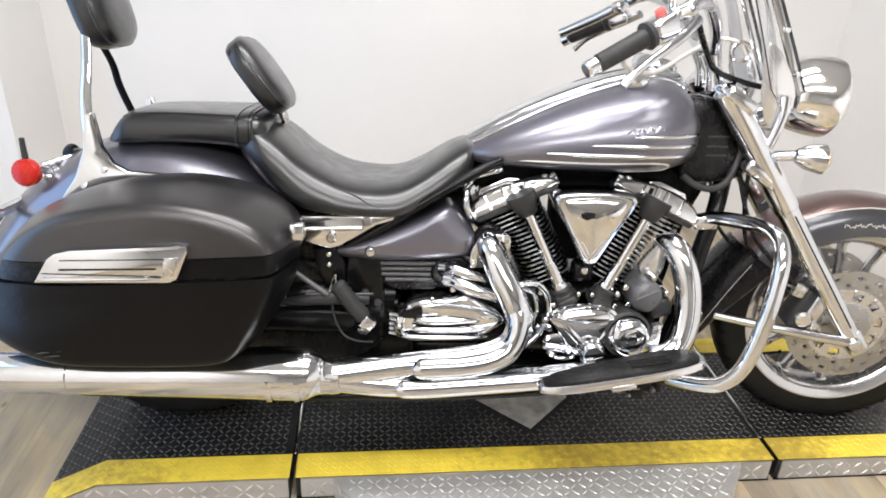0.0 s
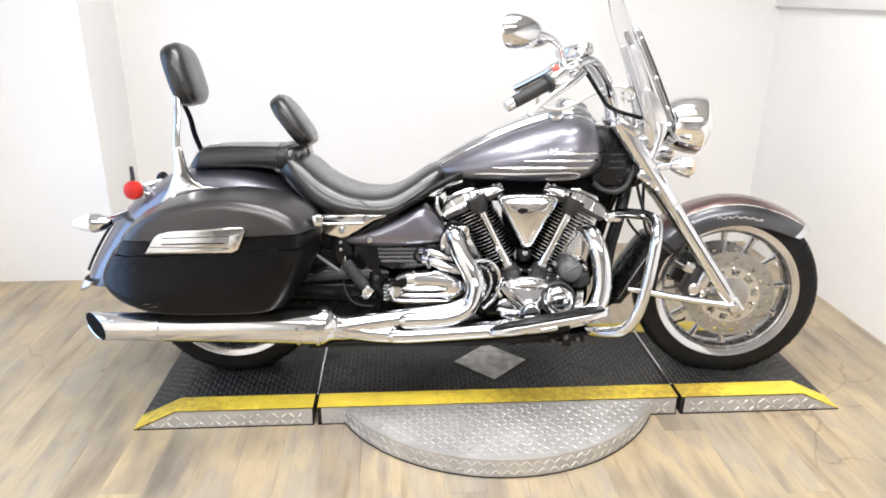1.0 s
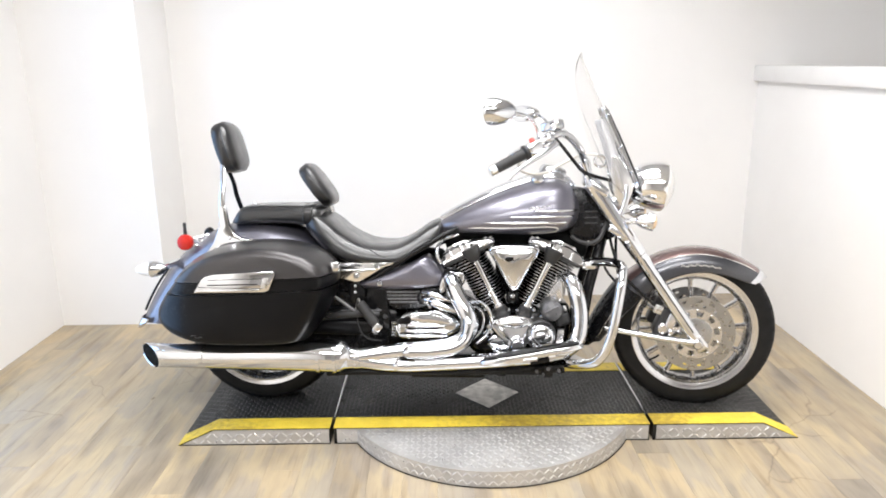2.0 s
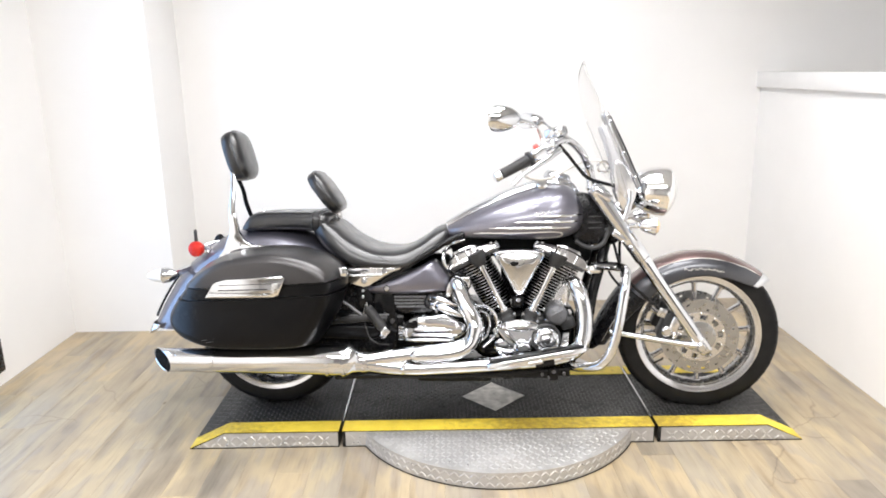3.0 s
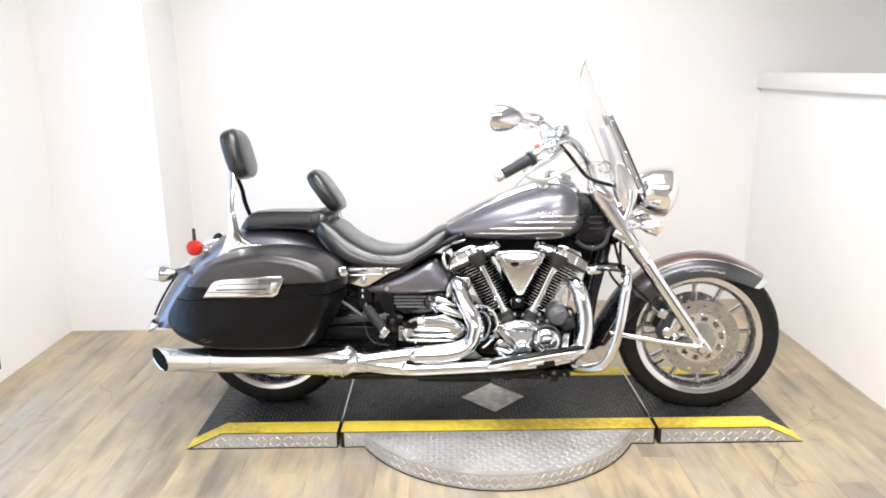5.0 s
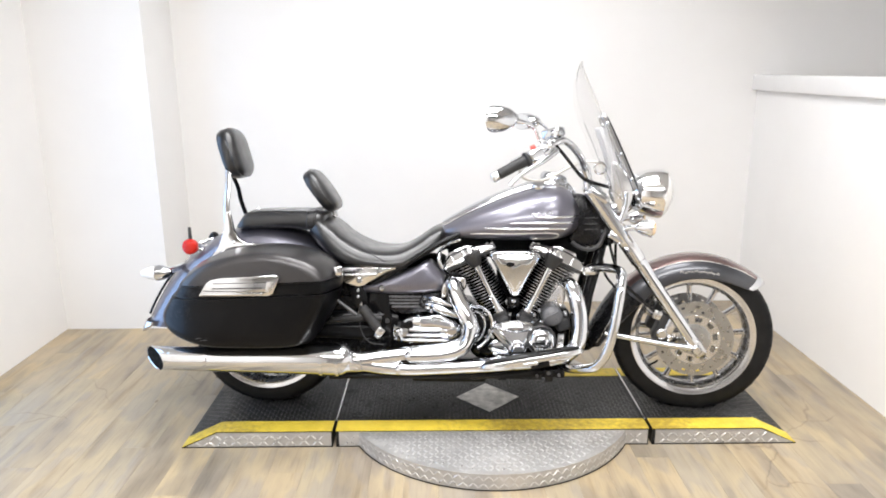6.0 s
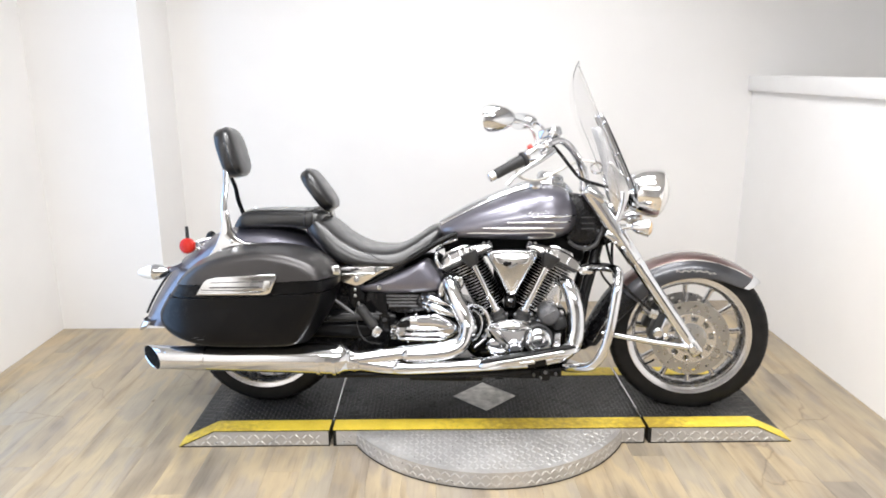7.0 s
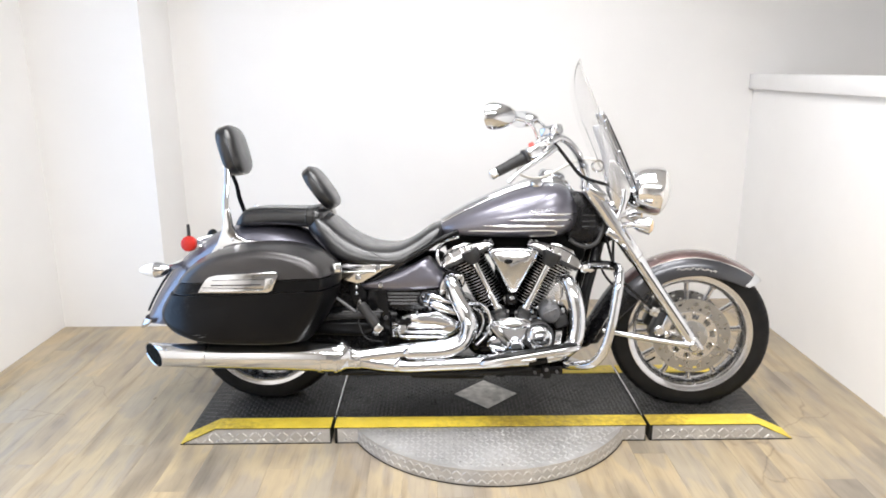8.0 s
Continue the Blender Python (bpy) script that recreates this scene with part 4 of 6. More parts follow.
# seat
seat_line = [(-0.705, 0.680, 0.765, 0.135, 0.735), (-0.67, 0.640, 0.775, 0.165, 0.72), (-0.62, 0.600, 0.752, 0.184, 0.665), (-0.56, 0.578, 0.705, 0.196, 0.610), (-0.49, 0.572, 0.668, 0.202, 0.592), (-0.42, 0.570, 0.655, 0.202, 0.588),
             (-0.35, 0.570, 0.660, 0.194, 0.588), (-0.29, 0.592, 0.688, 0.172, 0.612), (-0.235, 0.622, 0.722, 0.150, 0.644), (-0.195, 0.650, 0.738, 0.128, 0.672), (-0.182, 0.668, 0.732, 0.105, 0.690), (-0.176, 0.685, 0.722, 0.08, 0.700)]
sk = [spline([(p[k], p[k + 1], 0) for p in seat_line], 4) for k in (0, 2)] + [spline([(p[4], 0, 0) for p in seat_line], 4)]


def seat_ring(a, b, c):
    ring = section(a.x, a.y, b.x, b.y, c.x, 2.3 - 0.25 * min(1.0, max(0.0, (a.x + 0.52) / 0.15)), 2.6, 64)
    dish = 0.010 * max(0, 1 - ((a.x + 0.43) / 0.2) ** 2)
    # the pad on top is flatter than the flanks
    tall, out = b.x - c.x, []
    for x, y, z in ring:
        f = (z - c.x) / tall
        if f > 0.35:
            g = (f - 0.35) / 0.65
            f = 0.35 + 0.65 * (g - 0.30 * g * g)
        out.append((x, y, c.x + f * tall * (1.22 if f > 0 else 1.0) - (dish * max(0, 1 - (y / (b.y * 0.95)) ** 2) ** 2 if f > 0 else 0)))
    return out


seat = plain("rider_seat", loft([seat_ring(a, b, c) for a, b, c in zip(*sk)]), LEATHER, None, "black vinyl bucket saddle")


def seat_point(x, k, s):
    """A point just above the saddle's upper side, at k of its half width."""
    a, b, c = min(zip(*sk), key=lambda q: abs(q[0].x - x))
    side = sorted((p[1], p[2]) for p in seat_ring(a, b, c) if p[2] >= c.x and p[1] > 0)
    z = float(np.interp(k * b.y, [p[0] for p in side], [p[1] for p in side]))
    return a.x, s * (k * b.y + 0.0004), z + 0.0004


for s in (-1, 1):
    plain("seam", tube([seat_point(x, k, s) for x, k in ((-0.51, 0.82), (-0.475, 0.88), (-0.445, 0.93), (-0.415, 0.965), (-0.385, 0.99))], 0.0015, 8, 4), LEATHER, seat)
pas_line = [(-1.0, 0.722, 0.728, 0.105, 0.725), (-0.994, 0.717, 0.742, 0.120, 0.726), (-0.962, 0.714, 0.786, 0.134, 0.735), (-0.90, 0.716, 0.795, 0.139, 0.745), (-0.80, 0.718, 0.796, 0.148, 0.75), (-0.72, 0.712, 0.795, 0.155, 0.75), (-0.665, 0.705, 0.792, 0.152, 0.748), (-0.645, 0.715, 0.775, 0.134, 0.745)]
pk = [spline([(p[k], p[k + 1], 0) for p in pas_line], 4) for k in (0, 2)] + [spline([(p[4], 0, 0) for p in pas_line], 4)]
pillion = plain("passenger_seat", loft([section(a.x, a.y, b.x, b.y, c.x, 4.2, 3.2, 36) for a, b, c in zip(*pk)]), LEATHER, None, "black vinyl passenger seat")
for s in (-1, 1):
    edge = [(x, s * half * 0.86, mid + (high - mid) * 0.845) for x, low, high, half, mid in pas_line[2:7]]
    plain("piping", tube(edge, 0.0024, 8, 5), LEATHER, pillion)
strap_line = lambda xx, k: [(x, y * (1.035 + k), 0.75 + (z - 0.75) * (1.07 + k)) for x, y, z in section(xx, 0.712, 0.795, 0.154, 0.75, 4.2, 3.2, 36)]
strap = plain("strap", loft([strap_line(xx, k) for xx, k in ((-0.712, -0.02), (-0.709, 0.0), (-0.676, 0.0), (-0.673, -0.02))]), LEATHER, pillion, "black stitched strap")
for xx in (-0.704, -0.681):
    plain("stitching", tube(strap_line(xx, 0.004)[::2], 0.0011, 6, 2, loop=True), JOINT, strap)


def cushion(name, width, height, thick, m, label):
    """A rounded backrest cushion; its face looks along +x."""
    out = [(width * math.copysign(abs(math.cos(t)) ** 0.62, math.cos(t)), height * math.copysign(abs(math.sin(t)) ** 0.66, math.sin(t))) for t in (2 * math.pi * k / 60 for k in range(60))]
    layers = [(-thick, 0.80), (-thick * 0.84, 0.93), (-thick * 0.5, 0.99), (0, 1.0), (thick * 0.35, 0.985), (thick * 0.66, 0.94), (thick * 0.9, 0.84), (thick * 1.05, 0.66), (thick * 1.12, 0.35)]
    bm = loft([[m @ Vector((q, y * s, z * s)) for y, z in out] for q, s in layers])
    ob = plain(name, bm, LEATHER, None, label)
    ring = [m @ Vector((thick * 0.36, y * 0.986, z * 0.986)) for y, z in out[::3]]
    plain("piping", tube(ring, 0.0022, 8, 3, loop=True), LEATHER, ob)
    return ob


pad = cushion("passenger_backrest", 0.108, 0.102, 0.036, pose(-1.034, 0, 1.018, 0, -16, 0), "black vinyl passenger backrest cushion")
rest = cushion("rider_backrest", 0.110, 0.097, 0.029, pose(-0.676, 0, 0.870, 0, -36, 0), "black vinyl rider backrest cushion")
plain("post", tube([(-0.625, 0, 0.76), (-0.637, 0, 0.79), (-0.660, 0, 0.82), (-0.675, 0, 0.85)], 0.010, 10, 4, 1.6), STEEL, rest, "metal backrest post")
for s in (-1, 1):
    # the far chrome bar gets black, its dark reflection painted in
    back = 0.048 if s > 0 else 0.0
    bar = plain("sissy_bar", tube([(-1.050 - back, s * 0.058, 0.995), (-1.036 - back, s * 0.095, 0.930), (-1.026 - back, s * 0.130, 0.875), (-1.024 - back * 0.98, s * 0.154, 0.82), (-1.016 - back * 0.8, s * 0.174, 0.755), (-1.004 - back * 0.6, s * 0.182, 0.70)], [q * (0.75 if s > 0 else 1) for q in (0.011, 0.012, 0.012, 0.013, 0.013, 0.012)], 16, 8, 0.55), CHROME if s < 0 else POWDER, None, "chrome backrest upright" if s < 0 else "far chrome backrest upright, blackened for its dark reflection")
    foot = [(-1.014, 0.790), (-0.998, 0.791), (-0.986, 0.72), (-0.966, 0.686), (-0.935, 0.669), (-0.86, 0.666), (-0.775, 0.662), (-0.772, 0.655), (-0.89, 0.651), (-0.943, 0.654), (-0.984, 0.645), (-1.03, 0.626), (-1.078, 0.595), (-1.086, 0.602), (-1.048, 0.655), (-1.026, 0.712)]
    plain("side_plate", prism(foot, s * 0.172, s * 0.192, 0.004, 2), CHROME, bar, "chrome backrest side plate")
    for q in ((-1.03, 0.635), (-0.985, 0.672)):
        plain("bolt", rod((q[0], s * 0.186, q[1]), (q[0], s * 0.197, q[1]), 0.007, 10), CHROME, bar)

# rear mudguard and wheel
rear_wheel = wheel("rear_wheel", RX, RZ, 0.314, 0.238, 0.088, plain)
plain("brake_disc", disc_holes(RX, RZ, -0.095, 0.085, 0.14), ROTOR, rear_wheel)
rf = [(28, 0.405, 0.140, 0.15), (48, 0.418, 0.155, 0.16), (75, 0.424, 0.165, 0.17), (100, 0.428, 0.168, 0.17), (130, 0.434, 0.164, 0.18), (155, 0.455, 0.150, 0.20), (170, 0.485, 0.134, 0.19), (179, 0.515, 0.11, 0.15)]
rear_fender = plain("rear_fender", fender(RX, RZ, rf), PAINT, None, "charcoal metallic rear mudguard")
plain("tip_trim", fender(RX, RZ, [(176.5, 0.512, 0.118, 0.06), (179.5, 0.522, 0.112, 0.05), (181.5, 0.530, 0.09, 0.03)], 0.003), CHROME, rear_fender, "chrome tip on the mudguard")
plain("edge_trim", tube([(RX + r * math.cos(radians(a)), -0.05, RZ + r * math.sin(radians(a))) for a, r in ((148, 0.448), (158, 0.462), (168, 0.482), (174, 0.497))], 0.005, 8, 5), PLASTIC, rear_fender, "black rubber edge")

# tail lamps
tail = plain("light_bar", tube([(-1.255, -0.24, 0.555), (-1.235, -0.12, 0.565), (-1.23, 0, 0.57), (-1.235, 0.12, 0.565), (-1.255, 0.24, 0.555)], 0.013, 12, 6), CHROME, None, "chrome rear light bar")
for s in (-1, 1):
    sig = plain("indicator", lathe([(0.008, 0.045), (0.018, 0.035), (0.028, 0.012), (0.031, -0.012), (0.027, -0.014)], axis((-1.265, s * 0.225, 0.556), (1, 0, 0.05)), 24), CHROME, tail, "chrome rear indicator")
    plain("lens", lathe([(0.0, -0.075), (0.012, -0.070), (0.022, -0.048), (0.028, -0.013), (0.0, -0.013)], axis((-1.265, s * 0.225, 0.556), (1, 0, 0.05)), 24), CLEARLENS, sig, "clear indicator lens")
lamp = plain("reflector", lathe([(0.0, 0.010), (0.018, 0.009), (0.026, 0.006), (0.028, 0.0), (0.028, -0.012), (0.0, -0.014)], axis((-1.188, -0.125, 0.647), (-0.1, -1, 0.05)), 28), RED, None, "round red side reflector")
plain("ring", lathe([(0.0275, 0.004), (0.031, 0.002), (0.031, -0.014), (0.0275, -0.014)], axis((-1.188, -0.125, 0.647), (-0.1, -1, 0.05)), 18, True), RED, lamp, "ribbed red rim")
plain("bracket", joined(tube([(-1.20, -0.115, 0.645), (-1.165, -0.10, 0.64), (-1.13, -0.09, 0.62), (-1.11, -0.09, 0.60)], 0.009, 10, 4), tube([(-1.165, -0.11, 0.655), (-1.145, -0.08, 0.635), (-1.15, -0.06, 0.60)], 0.012, 10, 4)), CHROME, lamp)
plain("lamp_stem", tube([(-1.165, -0.10, 0.640), (-1.150, -0.09, 0.622), (-1.150, -0.085, 0.590), (-1.165, -0.08, 0.560)], [0.010, 0.012, 0.010, 0.009], 12, 5), CHROME, lamp, "chrome lamp stem")
plain("clamp_ring", lathe([(0.014, -0.010), (0.020, -0.008), (0.020, 0.008), (0.014, 0.010)], axis((-1.150, -0.088, 0.612), (0.1, 0, 1)), 20, True), CHROME, lamp)
plain("cross_tube", rod((-1.172, -0.09, 0.655), (-1.118, -0.045, 0.672), 0.008, 12), CHROME, lamp, "chrome cross tube")
for q in ((-1.158, -0.102, 0.636), (-1.132, -0.085, 0.648), (-1.140, -0.092, 0.604)):
    plain("bolt", rod(q, (q[0], q[1] - 0.012, q[2]), 0.007, 8), STEEL, lamp)
plain("stalk", rod((-1.188, -0.115, 0.668), (-1.191, -0.115, 0.724), 0.0075, 10, 0.006), ENGINEGREY, lamp, "short dark metal stalk")
plain("knob", lathe([(0.0, 0.014), (0.016, 0.012), (0.024, 0.0), (0.018, -0.014), (0.0, -0.016)], axis((-1.125, -0.03, 0.676), (-0.2, -1, 0.2)), 20), PLASTIC, lamp, "black round knob")

# saddlebags
bag_outline = smooth_outline([(-1.252, 0.390), (-1.240, 0.425), (-1.186, 0.500), (-1.116, 0.575), (-1.048, 0.622), (-0.96, 0.655), (-0.83, 0.675), (-0.72, 0.668), (-0.63, 0.642), (-0.575, 0.602), (-0.553, 0.558), (-0.556, 0.515),
                              (-0.576, 0.450), (-0.618, 0.376), (-0.660, 0.318), (-0.690, 0.302), (-0.76, 0.295), (-0.90, 0.292), (-1.05, 0.296), (-1.172, 0.322), (-1.234, 0.357)], 4)
bag_layers = [(-0.176, 0.93), (-0.182, 0.965), (-0.21, 0.985), (-0.275, 1.0), (-0.300, 0.995), (-0.335, 0.965), (-0.372, 0.930), (-0.398, 0.902), (-0.410, 0.880), (-0.417, 0.845), (-0.421, 0.76), (-0.4235, 0.5), (-0.4245, 0.15)]
for s in (-1, 1):
    whole = pillow(bag_outline, bag_layers)
    for v in whole.verts:
        # the rear end runs in towards the wheel
        v.co.y += 0.42 * max(0.0, -0.176 - v.co.y) * min(1.2, max(0.0, (-0.98 - v.co.x) / 0.26)) ** 2
    if s > 0:
        whole = flipped(whole)
    slope = Vector((-0.05, 0, 1)).normalized()
    lid = cut(whole, (-0.85, 0, 0.546), slope, 1)
    below = cut(whole, (-0.85, 0, 0.541), slope, -1)
    band = cut(below, (-0.85, 0, 0.502), slope, 1)
    body = cut(below, (-0.85, 0, 0.497), slope, -1)
    core = whole
    core.transform(Matrix.Translation((-0.85, s * 0.29, 0.5)) @ Matrix.Scale(0.93, 4) @ Matrix.Translation((0.85, -s * 0.29, -0.5)))
    below.free()
    # the lid stands proud of the band below it, and the case has a raised upper edge
    for piece, out in ((lid, 0.004), (band, -0.004)):
        for v in piece.verts:
            k = min(1.0, max(0.0, (abs(v.co.y) - 0.22) / 0.12))
            v.co.y += s * out * k
            v.co.x += (out if v.co.x > -0.85 else -out) * 0.6
    bag = plain("saddlebag", core, PLASTIC, None, "hard saddlebag with a charcoal lid and black lower case")
    plain("lid", lid, BAGPAINT, bag, "satin charcoal lid")
    plain("band", band, BAGBLACK, bag, "black moulded band")
    plain("case", body, BAGBLACK, bag, "black grained case, scuffed at the base")
    plate = [(-1.030, 0.503), (-0.778, 0.507), (-0.762, 0.515), (-0.738, 0.570), (-0.742, 0.580), (-0.755, 0.583), (-0.955, 0.570), (-0.985, 0.563), (-1.0, 0.552)]
    y0, y1 = (-0.448, -0.405) if s < 0 else (0.405, 0.448)
    latch = plain("latch", prism(plate, y0, y1, 0.006, 2), CHROME, bag, "chrome latch plate")
    plain("slot", rod((-0.978, s * 0.4480, 0.5315), (-0.800, s * 0.4480, 0.5365), 0.0020, 8), PLASTIC, latch, "dark finger slot")
    for x0, z0, x1, z1 in ((-1.010, 0.5235, -0.785, 0.5215), (-0.975, 0.5495, -0.775, 0.5560)):
        plain("groove", rod((x0, s * 0.4478, z0), (x1, s * 0.4478, z1), 0.0013, 8), PLASTIC, latch)
    plain("button", prism([(-0.790, 0.522), (-0.768, 0.524), (-0.756, 0.560), (-0.782, 0.558)], s * 0.447, s * 0.453, 0.002), STEEL, latch, "lock button")
    plain("lower_rib", prism([(-1.02, 0.508), (-0.80, 0.511), (-0.79, 0.520), (-1.008, 0.516)], s * 0.4465, s * 0.4525, 0.0025), CHROME, latch)
    if s < 0:
        for k, (x0, z0, x1, z1) in enumerate(((-1.060, 0.343, -1.034, 0.347), (-1.045, 0.336, -1.005, 0.341), (-1.020, 0.349, -0.985, 0.351), (-1.0, 0.343, -0.972, 0.347))):
            dip = lambda x: -0.4165 - 0.04 * min(0.08, max(0.0, x + 1.06))
            plain("scuff", tube([(x0, dip(x0), z0), ((x0 + x1) / 2, dip((x0 + x1) / 2) - 0.0006, (z0 + z1) / 2 + 0.001), (x1, dip(x1), z1)], [0.0003, 0.0010, 0.0003], 6, 3), GREYCAST, bag, "pale scuff on the case")
    plain("hinge", block((0.03, 0.03, 0.035), pose(-0.552, s * 0.335, 0.585), 0.006), CHROME, bag, "chrome corner clip")

# exhaust
pipe = plain("exhaust", tube([(-1.212, -0.298, 0.241), (-1.14, -0.300, 0.241), (-0.95, -0.302, 0.242), (-0.75, -0.303, 0.246), (-0.60, -0.303, 0.248), (-0.545, -0.303, 0.247), (-0.515, -0.300, 0.242), (-0.485, -0.298, 0.238)], [0.043, 0.045, 0.049, 0.055, 0.061, 0.060, 0.044, 0.036], 28, 6), CHROME, None, "long chrome silencer")
tip = []
for q, rr in ((-0.07, 0.0434), (0.0, 0.0455), (0.003, 0.0445), (-0.002, 0.0420), (-0.045, 0.0400)):
    slant = 1.0 if q > -0.01 else 0.0
    tip.append([(-1.262 - q - slant * (0.050 * math.cos(t) + 0.012 * math.sin(t)), -0.298 + rr * math.cos(t), 0.241 + rr * math.sin(t)) for t in (2 * math.pi * j / 32 for j in range(32))])
plain("tip", loft(tip[:4], caps=False), CHROME, pipe, "slash-cut chrome tip")
plain("bore", loft([[(x - 0.0, y, z) for x, y, z in tip[3]], tip[4]]), JOINT, pipe, "dark bore")
for xx, rr in ((-1.055, 0.0482), (-0.620, 0.0610), (-0.560, 0.0622)):
    plain("clamp", lathe([(rr - 0.002, -0.006), (rr, -0.006), (rr, 0.006), (rr - 0.002, 0.006)], axis((xx, -0.3025, 0.244), (1, 0, 0)), 28, True), CHROME, pipe)
clamp = plain("band_clamp", lathe([(0.034, -0.016), (0.0385, -0.015), (0.0395, 0.0), (0.0385, 0.015), (0.034, 0.016)], axis((-0.488, -0.298, 0.238), (1, 0, 0.08)), 28, True), SATIN, pipe, "steel band clamp")
plain("bolt", rod((-0.502, -0.334, 0.256), (-0.474, -0.334, 0.257), 0.006, 8), STEEL, clamp)
header = [(-0.125, -0.120, 0.512), (-0.142, -0.165, 0.520), (-0.138, -0.195, 0.506), (-0.116, -0.218, 0.458), (-0.088, -0.236, 0.407), (-0.070, -0.246, 0.356), (-0.086, -0.256, 0.310), (-0.135, -0.268, 0.284), (-0.215, -0.278, 0.273), (-0.30, -0.286, 0.266), (-0.38, -0.291, 0.257), (-0.475, -0.297, 0.244)]
plain("rear_header", tube(header, [0.025, 0.028, 0.030, 0.031, 0.032, 0.032, 0.031, 0.030, 0.029, 0.029, 0.029, 0.031], 22, 7), CHROME, pipe, "chrome rear cylinder header")
header2 = [(0.285, -0.10, 0.520), (0.312, -0.135, 0.505), (0.334, -0.160, 0.455), (0.345, -0.172, 0.395), (0.343, -0.182, 0.330), (0.322, -0.195, 0.275), (0.25, -0.215, 0.240), (0.10, -0.240, 0.226), (-0.10, -0.268, 0.219), (-0.28, -0.284, 0.215), (-0.37, -0.292, 0.217), (-0.475, -0.297, 0.233)]
plain("front_header", tube(header2, [0.028, 0.030, 0.032, 0.032, 0.032, 0.030, 0.028, 0.027, 0.027, 0.027, 0.028, 0.031], 22, 7), CHROME, pipe, "chrome front cylinder header")
plain("under_pipe", tube([(-0.60, -0.285, 0.178), (-0.46, -0.282, 0.184), (-0.25, -0.275, 0.182), (0.0, -0.25, 0.184), (0.18, -0.215, 0.190)], 0.012, 10, 5), POWDER, pipe, "black bracket rail under the pipes")


def shield(line, r, label):
    """A shell over a pipe, with rounded ends and a rolled dark gap along its edge."""
    rads = [r * 0.25, r * 0.72, r * 0.95] + [r] * (len(line) - 6) + [r, r * 0.95, r * 0.7]
    ob = plain("heat_shield", tube(line, rads, 20, 6), CHROME, pipe, label)
    for k in (0.35, 0.72):
        edge = [Vector(p) + Vector((0, -r * math.cos(k), r * math.sin(k) * 0.985)) for p in line[2:-2]]
        plain("crease", tube(edge, 0.0012, 6, 5), ENGINEGREY, ob)
    return ob


shield([(-0.308, -0.296, 0.262), (-0.304, -0.300, 0.263), (-0.292, -0.302, 0.264), (-0.25, -0.298, 0.265), (-0.20, -0.292, 0.266), (-0.140, -0.284, 0.274), (-0.098, -0.274, 0.294), (-0.079, -0.264, 0.325), (-0.073, -0.256, 0.360), (-0.082, -0.242, 0.395), (-0.092, -0.232, 0.415)], 0.027, "chrome shield over the rear header")
shield([(-0.345, -0.300, 0.214), (-0.341, -0.304, 0.214), (-0.33, -0.305, 0.2145), (-0.28, -0.302, 0.215), (-0.18, -0.292, 0.218), (-0.08, -0.281, 0.221), (0.02, -0.268, 0.224), (0.06, -0.260, 0.225), (0.085, -0.250, 0.225), (0.10, -0.243, 0.225)], 0.024, "chrome shield over the front header")
web = smooth_outline([(-0.405, 0.243), (-0.36, 0.262), (-0.27, 0.262), (-0.20, 0.262), (-0.20, 0.230), (-0.28, 0.228), (-0.36, 0.226)], 3)
plain("web", prism(web, -0.284, -0.296, 0.004), CHROME, pipe, "plated web where the pipes join")
slot = smooth_outline([(-0.332, 0.248), (-0.30, 0.258), (-0.262, 0.256), (-0.248, 0.247), (-0.27, 0.240), (-0.31, 0.240)], 3)
plain("slot", prism(slot, -0.290, -0.3125, 0.002), POWDER, pipe, "dark slot between the pipes")
plain("collar", tube([(-0.122, -0.112, 0.506), (-0.139, -0.145, 0.520), (-0.142, -0.168, 0.521)], [0.038, 0.038, 0.034], 20, 4), POWDER, pipe, "black collar on the header")
hook = [(-0.185, 0.470), (-0.183, 0.500), (-0.170, 0.525), (-0.145, 0.540), (-0.112, 0.543), (-0.095, 0.540), (-0.092, 0.515), (-0.100, 0.500), (-0.110, 0.524), (-0.138, 0.528), (-0.158, 0.512), (-0.166, 0.488), (-0.168, 0.466)]
plain("flange", prism(smooth_outline(hook, 2), -0.166, -0.186, 0.004), SATIN, pipe, "hooked silver flange plate")
plain("nut", rod((-0.106, -0.18, 0.534), (-0.106, -0.196, 0.533), 0.009, 6), STEEL, pipe)
plain("balance_pipe", tube([(-0.07, -0.225, 0.438), (-0.030, -0.195, 0.430), (0.002, -0.18, 0.395), (0.010, -0.175, 0.345), (-0.010, -0.18, 0.300), (-0.045, -0.19, 0.270)], 0.008, 12, 6), CHROME, pipe, "thin chrome pipe")
plain("inner_pipe", tube([(-0.06, -0.19, 0.415), (-0.028, -0.17, 0.395), (-0.018, -0.165, 0.350), (-0.035, -0.17, 0.305), (-0.07, -0.18, 0.285)], 0.006, 12, 6), CHROME, pipe, "thin chrome pipe behind it")

